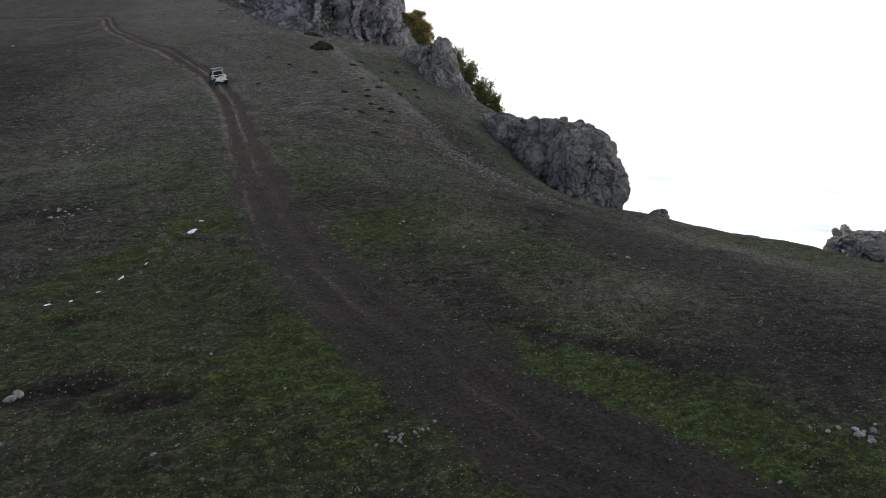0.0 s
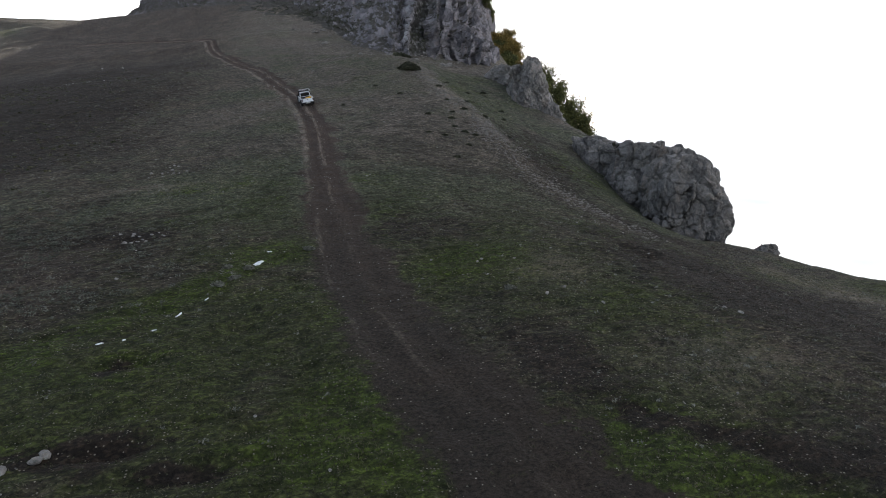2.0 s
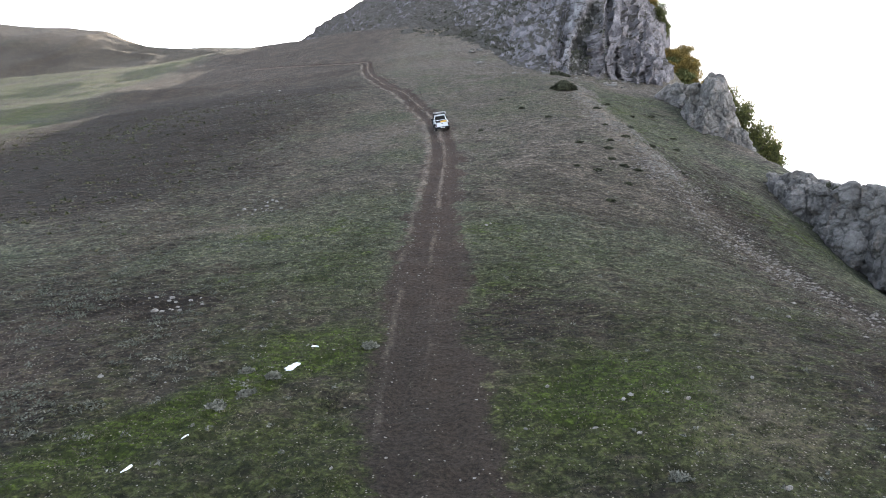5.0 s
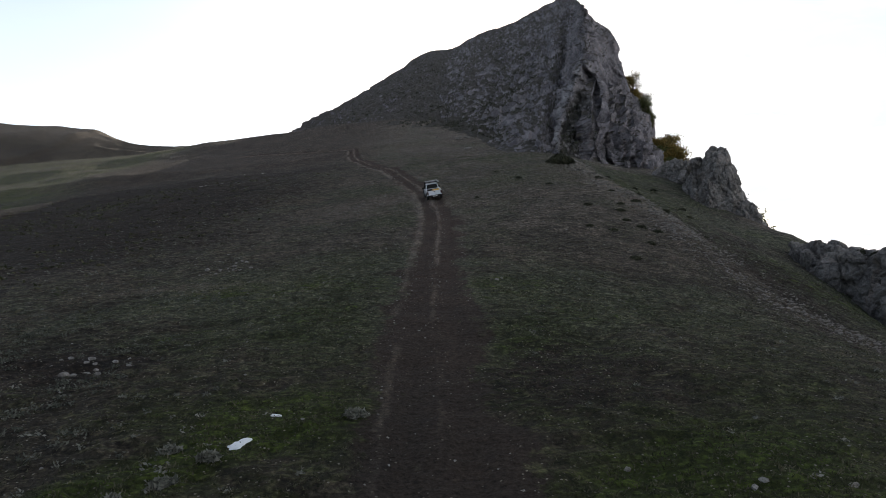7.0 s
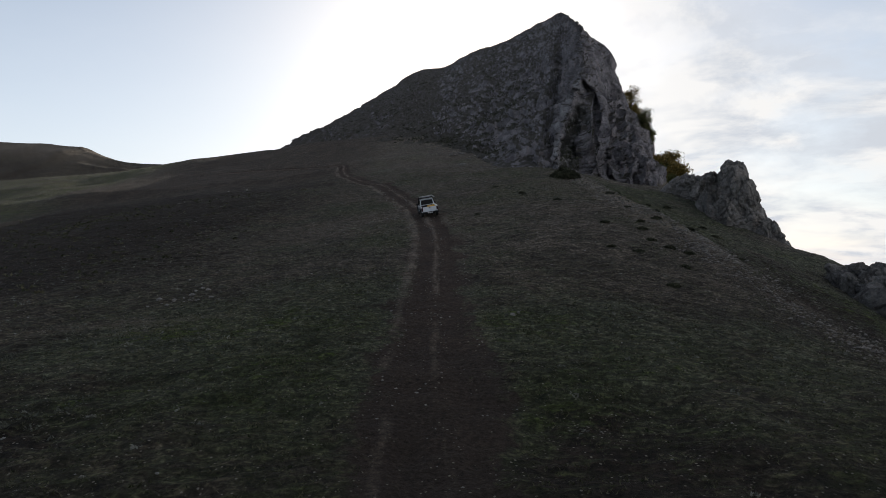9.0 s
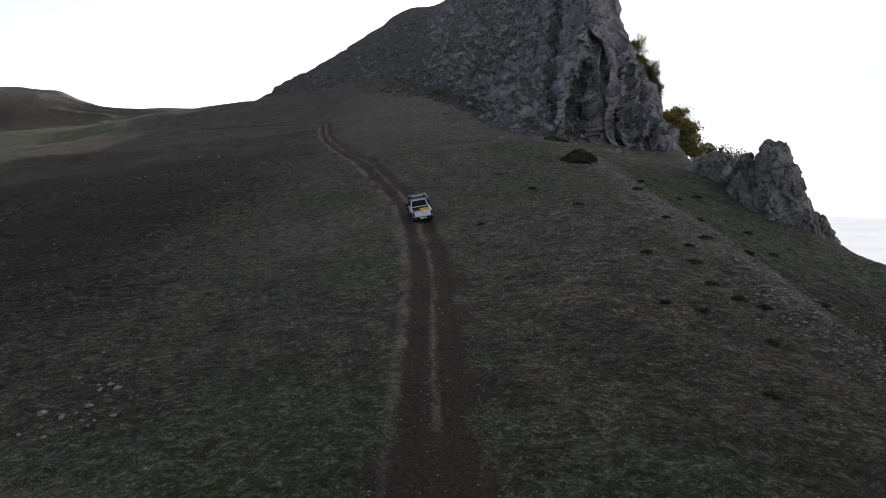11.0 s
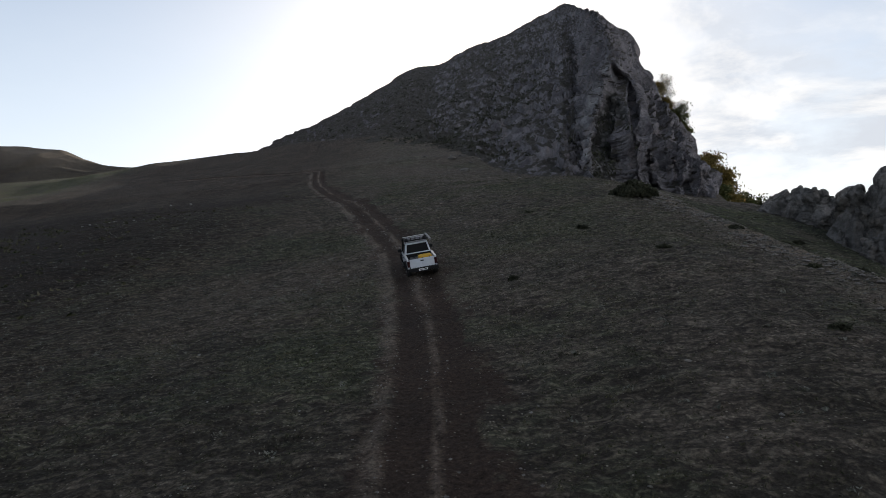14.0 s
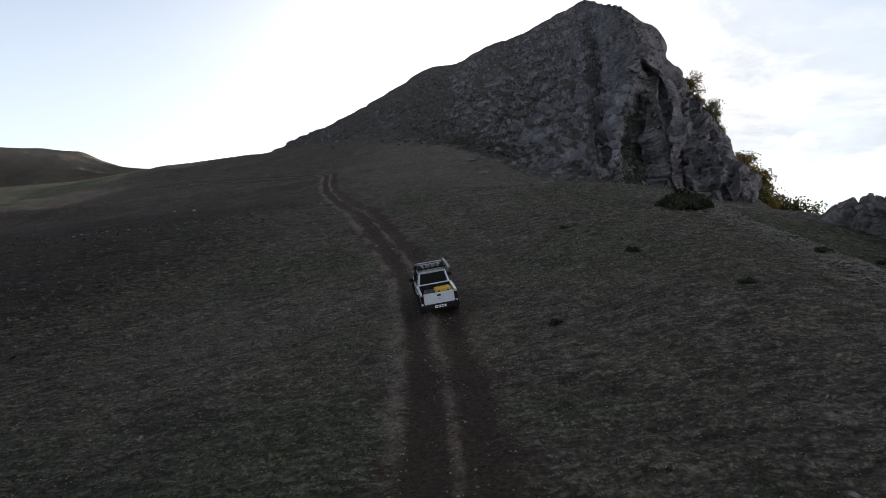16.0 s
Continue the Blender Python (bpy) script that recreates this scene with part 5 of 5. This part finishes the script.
def part(name, bm, mat, parent, label="", bevel=0.0, soft=True):
    if bevel:
        sharp = [e for e in bm.edges if len(e.link_faces) == 2 and e.calc_face_angle(0) > 0.5]
        bmesh.ops.bevel(bm, geom=sharp, offset=bevel, segments=2, affect="EDGES", clamp_overlap=True)
    bmesh.ops.recalc_face_normals(bm, faces=bm.faces[:])
    me = bpy.data.meshes.new(name)
    bm.to_mesh(me)
    bm.free()
    me.materials.append(mat)
    if soft:
        for p in me.polygons:
            p.use_smooth = False
    ob = new(name, me)
    ob.parent = parent
    if label:
        tagged(ob, label)
    return ob


def box_bm(x0, x1, y0, y1, z0, z1, taper=0.0):
    bm = bmesh.new()
    c = [(x, y, z) for z in (z0, z1) for x, y in ((x0, y0), (x1, y0), (x1, y1), (x0, y1))]
    if taper:
        mx, my = (x0 + x1) / 2, (y0 + y1) / 2
        c = [(x + (mx - x) * taper * (z == z1), y + (my - y) * taper * (z == z1), z) for x, y, z in c]
    v = [bm.verts.new(p) for p in c]
    for f in ((3, 2, 1, 0), (4, 5, 6, 7), (0, 1, 5, 4), (1, 2, 6, 5), (2, 3, 7, 6), (3, 0, 4, 7)):
        bm.faces.new([v[i] for i in f])
    return bm


def slab_bm(outline, x0, x1, lean=None):
    """A side outline of (y, z) pushed from x0 to x1. lean(z): how far that height leans inwards."""
    bm = bmesh.new()
    f = lean or (lambda z: 0.0)
    sides = []
    for x in (x0, x1):
        sides.append([bm.verts.new((x - math.copysign(f(z), x), y, z)) for y, z in outline])
    bm.faces.new(sides[0])
    bm.faces.new(list(reversed(sides[1])))
    n = len(outline)
    for i in range(n):
        bm.faces.new((sides[0][i], sides[1][i], sides[1][(i + 1) % n], sides[0][(i + 1) % n]))
    bmesh.ops.triangulate(bm, faces=[g for g in bm.faces if len(g.verts) > 4])
    return bm


def panel_bm(corners, thick):
    """A flat pane through four corners, given some thickness."""
    a, b_, c, d = (Vector(p) for p in corners)
    n = (b_ - a).cross(d - a).normalized() * thick
    bm = bmesh.new()
    lo, hi = [bm.verts.new(p) for p in (a, b_, c, d)], [bm.verts.new(p + n) for p in (a, b_, c, d)]
    bm.faces.new(list(reversed(lo)))
    bm.faces.new(hi)
    for i in range(4):
        bm.faces.new((lo[i], lo[(i + 1) % 4], hi[(i + 1) % 4], hi[i]))
    return bm


def lathe_bm(profile, x_axis=True, sides=40):
    """Turn a profile of (radius, along) round the x axis."""
    bm = bmesh.new()
    rings = []
    for k in range(sides):
        a = 2 * math.pi * k / sides
        rings.append([bm.verts.new((w, r * math.cos(a), r * math.sin(a))) for r, w in profile])
    for k in range(sides):
        p, q = rings[k], rings[(k + 1) % sides]
        for i in range(len(profile) - 1):
            bm.faces.new((p[i], p[i + 1], q[i + 1], q[i]))
    return bm


def bar_bm(a, b_, r, sides=10):
    v, f = tube([a, (Vector(a) + Vector(b_)) / 2, b_], (r, r, r), sides)
    bm = bmesh.new()
    vs = [bm.verts.new(p) for p in v]
    for q in f:
        bm.faces.new([vs[i] for i in q])
    bm.faces.new(vs[:sides])
    bm.faces.new(list(reversed(vs[-sides:])))
    return bm


def arch(cy, r, a0, a1, n=9):
    return [(cy + r * math.cos(radians(a0 + (a1 - a0) * k / (n - 1))), 0.42 + r * math.sin(radians(a0 + (a1 - a0) * k / (n - 1)))) for k in range(n)]


def wheel(parent, x, y, left):
    root = new("wheel")
    root.parent = parent
    root.location = (x, y, 0.42)
    s = -1 if left else 1
    tyre_bm = lathe_bm([(0.24, -0.12), (0.33, -0.135), (0.395, -0.12), (0.418, -0.07), (0.42, 0.0), (0.418, 0.07), (0.395, 0.12), (0.33, 0.135), (0.24, 0.12)])
    for k in range(36):
        a = 2 * math.pi * (k + 0.5) / 36
        for w in (-0.08, 0.0, 0.08):
            bb = box_bm(w - 0.03, w + 0.03, -0.022, 0.022, 0.412, 0.432)
            bmesh.ops.rotate(bb, verts=bb.verts, cent=(0, 0, 0), matrix=Matrix.Rotation(a + (0.07 if w else 0), 3, "X"))
            off_ = len(tyre_bm.verts)
            vs = [tyre_bm.verts.new(v.co) for v in bb.verts]
            for fc in bb.faces:
                tyre_bm.faces.new([vs[v.index] for v in fc.verts])
            bb.free()
    part("tyre", tyre_bm, RUBBER, root)
    rim = lathe_bm([(0.245, -0.10), (0.245, 0.10), (0.225, 0.11), (0.20, 0.07), (0.12, 0.055), (0.06, 0.085), (0.0, 0.09)], sides=30)
    if left:
        for v in rim.verts:
            v.co.x *= -1
    part("rim", rim, STEEL, root, "dusty steel wheel rim")
    for k in range(6):
        a = 2 * math.pi * k / 6
        nut = lathe_bm([(0.018, 0.0), (0.018, 0.03), (0.0, 0.032)], sides=6)
        for v in nut.verts:
            v.co = Vector((s * (v.co.x + 0.062), v.co.y + 0.10 * math.cos(a), v.co.z + 0.10 * math.sin(a)))
        part("wheel_nut", nut, BLACK, root)
    return root


def blot_bm(cy, cz, r, seed, x):
    """A ragged dark splash, lying on the flank at x."""
    rng = random.Random(seed)
    bm = bmesh.new()
    n = 14
    ring = [(cy + r * k * math.cos(2 * math.pi * i / n), cz + r * k * math.sin(2 * math.pi * i / n)) for i in range(n) for k in [rng.uniform(0.45, 1.25)]]
    s = 0.003 if x > 0 else -0.003
    lo, hi = [bm.verts.new((x, y, z)) for y, z in ring], [bm.verts.new((x + s, y, z)) for y, z in ring]
    bm.faces.new(hi)
    bm.faces.new(list(reversed(lo)))
    for i in range(n):
        bm.faces.new((lo[i], lo[(i + 1) % n], hi[(i + 1) % n], hi[i]))
    bmesh.ops.triangulate(bm, faces=[g for g in bm.faces if len(g.verts) > 4])
    return bm


def pickup():
    truck = new("pickup_truck")
    W2 = 0.87
    # lower body of cab and bonnet
    nose = [(-0.58, 0.52), (0.98, 0.52)] + arch(1.50, 0.50, 180, 0)[1:-1] + [(2.02, 0.52), (2.40, 0.52), (2.46, 0.72), (2.44, 0.94), (2.30, 1.04), (1.55, 1.12), (1.02, 1.16), (-0.58, 1.16)]
    part("body", slab_bm(nose, -W2, W2, lambda z: 0.05 * max(0, z - 1.0) / 0.16), WHITE, truck, "white painted lower body with bonnet", 0.025)
    part("bonnet", slab_bm([(1.06, 1.158), (1.55, 1.128), (2.26, 1.052), (2.27, 1.066), (1.55, 1.152), (1.06, 1.182)], -0.70, 0.70), WHITE, truck, bevel=0.008)
    part("grille", box_bm(-0.42, 0.42, 2.44, 2.475, 0.74, 0.92), BLACK, truck, "black plastic grille", 0.01)
    part("front_bumper", box_bm(-0.90, 0.90, 2.36, 2.58, 0.44, 0.66), BLACK, truck, "black front bumper", 0.04)
    for s in (-1, 1):
        part("headlight", box_bm(s * 0.62 - 0.17, s * 0.62 + 0.17, 2.40, 2.468, 0.76, 0.92), CLEAR_LAMP, truck, "clear headlight", 0.02)
    # cab above the beltline: a frame with real openings' panes set in it
    roof_pts = dict(bl=(-0.60, 1.16), br=(1.02, 1.16), tl=(-0.44, 1.84), tr=(0.26, 1.86))
    part("cab", slab_bm([roof_pts["bl"], roof_pts["br"], (0.33, 1.82), roof_pts["tr"], (-0.08, 1.895), roof_pts["tl"], (-0.49, 1.80)], -0.83, 0.83, lambda z: 0.17 * (z - 1.16) / 0.73), WHITE, truck, "white cab with thick pillars", 0.03)
    xin = lambda z: 0.83 - 0.17 * (z - 1.16) / 0.73  # noqa: E731
    part("rear_window", panel_bm([(-0.70, -0.592, 1.21), (0.70, -0.592, 1.21), (0.60, -0.508, 1.76), (-0.60, -0.508, 1.76)], 0.012), GLASS, truck, "dark tinted rear window")
    part("windscreen", panel_bm([(0.70, 0.980, 1.20), (-0.70, 0.980, 1.20), (-0.58, 0.382, 1.785), (0.58, 0.382, 1.785)], 0.012), GLASS, truck, "dark windscreen")
    for s in (-1, 1):
        for y0, y1, y2, y3 in ((-0.44, 0.10, 0.10, -0.36), (0.20, 0.86, 0.38, 0.20)):
            z0, z1 = 1.20, 1.75
            c = [(s * (xin(z0) + 0.004), y0, z0), (s * (xin(z0) + 0.004), y1, z0), (s * (xin(z1) + 0.004), y2, z1), (s * (xin(z1) + 0.004), y3, z1)]
            part("side_window", panel_bm(c if s > 0 else c[::-1], 0.008), GLASS, truck, "dark side window")
        for y0, y1 in ((-0.50, 0.13), (0.15, 0.97)):
            door = part("door", box_bm(s * W2 - 0.012, s * W2 + 0.012, y0, y1, 0.60, 1.12), WHITE, truck, bevel=0.008)
            part("handle", box_bm(s * (W2 + 0.025) - 0.016, s * (W2 + 0.025) + 0.016, y0 + 0.05, y0 + 0.20, 1.0, 1.04), BLACK, door, "black door handle", 0.008)
        part("sill_step", bar_bm((s * 0.93, -0.5, 0.46), (s * 0.93, 0.95, 0.46), 0.04), BLACK, truck, "black side step")
        part("mirror", box_bm(s * 1.0 - 0.11, s * 1.0 + 0.11, 0.80, 0.90, 1.16, 1.34), BLACK, truck, "black door mirror", 0.03)
        # load bed
        side_o = [(-2.46, 0.60), (-2.02, 0.60)] + arch(-1.45, 0.50, 180, 0)[1:-1] + [(-0.88, 0.52), (-0.64, 0.52), (-0.64, 1.22), (-2.46, 1.22)]
        part("bed_side", slab_bm(side_o, s * W2, s * (W2 - 0.09)), WHITE, truck, "white bed side", 0.012)
        part("bed_rail", box_bm(s * 0.825 - 0.055, s * 0.825 + 0.055, -2.44, -0.66, 1.222, 1.242), ALLOY, truck, "pale worn bed rail", 0.006)
        part("tail_light", box_bm(s * 0.80 - 0.075, s * 0.80 + 0.075, -2.50, -2.455, 0.78, 1.14), RED_LAMP, truck, "dark red tail light", 0.012)
        for y, r in ((1.50, 0.50), (-1.45, 0.50)):
            o_ = arch(y, r + 0.07, 175, 5) + arch(y, r - 0.01, 5, 175)
            part("fender_flare", slab_bm(o_, s * (W2 - 0.02), s * (W2 + 0.085)), BLACK, truck, "wide black fender flare", 0.008)
            part("mud_flap", box_bm(s * 0.80 - 0.12, s * 0.80 + 0.12, y - 0.55, y - 0.53, 0.22, 0.56), BLACK, truck)
            wheel(truck, s * 0.80, y, s < 0)
        part("roll_bar", bar_bm((s * 0.74, -0.70, 1.22), (s * 0.63, -0.60, 1.84), 0.035), WHITE, truck, "white bar behind the cab")
    part("hoop_bar", bar_bm((-0.63, -0.60, 1.84), (0.63, -0.60, 1.84), 0.03), WHITE, truck, "white top bar behind the cab")
    part("bed_cross_bar", bar_bm((-0.76, -0.72, 1.25), (0.76, -0.72, 1.25), 0.035), WHITE, truck, "white cross bar at the front of the bed")
    part("bed_floor", box_bm(-0.78, 0.78, -2.44, -0.64, 0.66, 0.70), BED_LINER, truck, "black load-bed floor")
    part("bed_front", box_bm(-0.78, 0.78, -0.70, -0.64, 0.70, 1.21), BED_LINER, truck, "black front wall of the bed")
    for s in (-1, 1):
        part("wheel_arch", slab_bm(arch(-1.45, 0.53, 165, 15) + [(-0.93, 0.68), (-1.97, 0.68)], s * 0.78, s * 0.58), BED_LINER, truck, "black inner wheel arch")
    gate = part("tailgate", box_bm(-0.72, 0.72, -2.49, -2.43, 0.70, 1.215), WHITE, truck, "white dusty tailgate", 0.012)
    part("gate_handle", box_bm(-0.09, 0.09, -2.51, -2.485, 1.05, 1.12), BLACK, gate, "black tailgate handle", 0.01)
    part("lock", lathe_bm([(0.02, -0.01), (0.02, 0.01), (0.0, 0.012)], sides=12), BLACK, gate).location = (0, -2.492, 0.93)
    part("tow_bar", bar_bm((0, -2.68, 0.50), (0, -2.3, 0.50), 0.025), BLACK, truck)
    bumper = part("rear_bumper", box_bm(-0.90, 0.90, -2.62, -2.46, 0.50, 0.68), BLACK, truck, "black rear step bumper", 0.03)
    plate = part("number_plate", box_bm(-0.27, 0.27, -2.634, -2.622, 0.53, 0.645), PLATE, bumper, "white number plate with dark bars", 0.004)
    for k, w in enumerate((0.035, 0.05, 0.03, 0.05, 0.05, 0.035)):
        x0 = -0.21 + 0.075 * k
        part("bar", box_bm(x0, x0 + w, -2.639, -2.634, 0.555, 0.62), BLACK, plate)
    part("chassis", box_bm(-0.45, 0.45, -2.4, 2.3, 0.40, 0.58), BLACK, truck)
    for y in (1.50, -1.45):
        part("axle", bar_bm((-0.78, y, 0.42), (0.78, y, 0.42), 0.05), BLACK, truck)
    # snorkel
    part("snorkel", bar_bm((-0.90, 1.30, 1.06), (-0.82, 0.95, 1.22), 0.05), BLACK, truck, "black intake snorkel")
    part("snorkel_pipe", bar_bm((-0.82, 0.95, 1.22), (-0.72, 0.50, 1.90), 0.045), BLACK, truck)
    part("snorkel_head", box_bm(-0.81, -0.63, 0.42, 0.58, 1.88, 2.02), BLACK, truck, bevel=0.03)
    # roof rack with its load
    rack = new("roof_rack")
    rack.parent = truck
    for s in (-1, 1):
        part("rail", bar_bm((s * 0.66, -0.62, 1.95), (s * 0.66, 0.72, 1.97), 0.022), BLACK, rack, "black side rail")
        part("upper_rail", bar_bm((s * 0.68, -0.60, 2.02), (s * 0.68, 0.70, 2.04), 0.016), BLACK, rack)
        for y in (-0.45, 0.12):
            part("foot", bar_bm((s * 0.62, y, 1.84), (s * 0.67, y, 2.02), 0.02), BLACK, rack)
    # solid black sheet added under the bars only to darken the rack
    part("rack_dark_sheet", box_bm(-0.64, 0.64, -0.60, 0.70, 1.925, 1.945), BLACK, rack, "dark sheet added under the rack bars to darken the rack")
    for k in range(6):
        y = -0.60 + 0.26 * k
        part("cross_bar", bar_bm((-0.67, y, 1.95 + 0.015 * (y + 0.6)), (0.67, y, 1.95 + 0.015 * (y + 0.6)), 0.016), ALLOY if k in (0, 5) else BLACK, rack)
    part("rear_bar", bar_bm((-0.70, -0.64, 2.03), (0.70, -0.64, 2.03), 0.022), BLACK, rack, "black rear rack bar")
    part("front_bar", bar_bm((-0.70, 0.74, 2.05), (0.70, 0.74, 2.05), 0.028), ALLOY, rack, "pale front rack bar")
    for s in (-1, 1):
        part("bracket", bar_bm((s * 0.5, -0.64, 1.95), (s * 0.5, -0.64, 2.03), 0.018), BLACK, rack)
        part("bracket", bar_bm((s * 0.5, 0.72, 1.96), (s * 0.5, 0.74, 2.05), 0.018), BLACK, rack)
    awning = part("awning", box_bm(0.76, 0.87, -1.15, 1.15, 1.97, 2.07), AWNING, rack, "long pale grey awning case", 0.03)
    for y in (-0.4, 0.5):
        part("awning_bracket", box_bm(0.64, 0.77, y - 0.03, y + 0.03, 1.98, 2.01), BLACK, rack)
    # dark splashes on the flanks
    for k, (y, z, r) in enumerate([(-2.2, 0.95, 0.16), (-1.95, 1.1, 0.1), (-0.86, 0.98, 0.13), (-0.75, 0.7, 0.1), (-2.3, 0.72, 0.1), (-1.05, 1.12, 0.08)]):
        for s in (-1, 1):
            part("splash_mark", blot_bm(y, z, r, 40 + k, s * (W2 + 0.0005)), BLACK, truck, "ragged dark splash decal")
    for k, (y, z, r) in enumerate([(-0.36, 0.82, 0.14), (-0.05, 0.74, 0.1), (0.30, 0.9, 0.08), (0.62, 0.8, 0.11), (-0.2, 1.04, 0.07)]):
        for s in (-1, 1):
            part("splash_mark", blot_bm(y, z, r, 60 + k, s * (W2 + 0.0125)), BLACK, truck, "ragged dark splash decal")
    tagged(truck, "white dirty double-cab pickup truck with roof rack on the track", "pickup truck")
    return truck


def seat_on_slope(x, y, heading):
    """A pose on the hillside: heading in degrees to the left of +y, wheels on the ground."""
    a = radians(heading)
    f, r = Vector((-math.sin(a), math.cos(a), 0)), Vector((math.cos(a), math.sin(a), 0))
    z = lambda p: float(hill([p.x], [p.y])[0])  # noqa: E731
    c = Vector((x, y, 0))
    zf = sum(z(c + f * 1.5 + r * s) for s in (-0.8, 0.8)) / 2
    zb = sum(z(c - f * 1.45 + r * s) for s in (-0.8, 0.8)) / 2
    zl = sum(z(c + f * k - r * 0.8) for k in (-1.45, 1.5)) / 2
    zr = sum(z(c + f * k + r * 0.8) for k in (-1.45, 1.5)) / 2
    fy = (f * 2.95 + Vector((0, 0, zf - zb))).normalized()
    rx = (r * 1.6 + Vector((0, 0, zr - zl))).normalized()
    up = rx.cross(fy).normalized()
    rx = fy.cross(up)
    mat = Matrix((rx, fy, up)).transposed().to_4x4()
    mat.translation = Vector((x, y, (zf + zb) / 2 - 0.10))
    return mat


truck = pickup()
seat = seat_on_slope(3.30, 105.2, 8.0)
truck.matrix_world = seat


def cargo(name, label, category, at, turn, build):
    root = new(name)
    build(root)
    root.matrix_world = seat @ pose(*at, 0, 0, turn)
    return tagged(root, label, category, group="gear carried by the truck")


def yellow_case(root):
    part("case", box_bm(-0.36, 0.36, -0.26, 0.26, 0, 0.44, 0.0), YELLOW, root, bevel=0.03)
    part("lid", box_bm(-0.38, 0.38, -0.28, 0.28, 0.442, 0.55, 0.04), YELLOW, root, bevel=0.025)
    for x in (-0.19, 0.0, 0.19):
        part("rib", box_bm(x - 0.02, x + 0.02, -0.27, 0.27, 0.546, 0.562), YELLOW, root)
    for x in (-0.22, 0.22):
        part("latch", box_bm(x - 0.035, x + 0.035, -0.30, -0.262, 0.38, 0.48), BLACK, root, "black latch", 0.006)


def red_bag(root):
    bm = bmesh.new()
    bmesh.ops.create_icosphere(bm, subdivisions=3, radius=1.0)
    for v in bm.verts:
        k = 1 + 0.2 * noise.noise(v.co * 1.6) + 0.08 * noise.noise(v.co * 4)
        v.co = Vector((v.co.x * 0.24 * k, v.co.y * 0.17 * k, max(-0.10, v.co.z * 0.14 * k) + 0.10))
    part("bag", bm, RED_CLOTH, root)
    part("strap", bar_bm((-0.1, 0, 0.23), (0.1, 0, 0.24), 0.012), BLACK, root)


def grey_crate(root):
    part("crate", box_bm(-0.24, 0.24, -0.30, 0.30, 0, 0.34, -0.06), GREY_BOX, root, bevel=0.03)
    part("crate_lid", box_bm(-0.25, 0.25, -0.31, 0.31, 0.342, 0.40, 0.08), GREY_BOX, root, bevel=0.02)
    part("grip", bar_bm((-0.08, 0, 0.41), (0.08, 0, 0.41), 0.015), BLACK, root)


def rack_roll(root):
    part("roll", bar_bm((0, -0.3, 0.07), (0, 0.3, 0.07), 0.07, 16), SILVER_BAG, root)
    for y in (-0.16, 0.16):
        part("strap", lathe_bm([(0.073, -0.012), (0.075, 0.012)], sides=16), BLACK, root).matrix_local = pose(0, y, 0.07, 0, 0, 90)


def rack_can(root):
    part("can", box_bm(-0.10, 0.10, -0.19, 0.19, 0, 0.12), SILVER_BAG, root, bevel=0.03)
    part("spout", bar_bm((0, 0.19, 0.07), (0, 0.24, 0.085), 0.02), BLACK, root)


cargo("storage_case", "bright yellow plastic storage case in the truck bed", "case", (0.28, -1.75, 0.702), 4, yellow_case)
cargo("bag", "crumpled red cloth bag beside the yellow case", "bag", (-0.26, -2.05, 0.702), 20, red_bag)
cargo("crate", "dark grey plastic crate in the truck bed", "crate", (-0.36, -1.45, 0.702), -6, grey_crate)
for x, turn, kind, name, label in ((-0.42, 8, rack_roll, "gear_roll", "grey rolled gear strapped on the rack"), (-0.12, -6, rack_can, "jerrycan", "grey metal canister on the roof rack"), (0.14, 5, rack_can, "jerrycan", "grey metal canister on the roof rack"), (0.42, -10, rack_roll, "gear_roll", "grey rolled gear strapped on the rack")):
    cargo(name, label, "gear", (x, 0.05, 1.972), turn, kind)
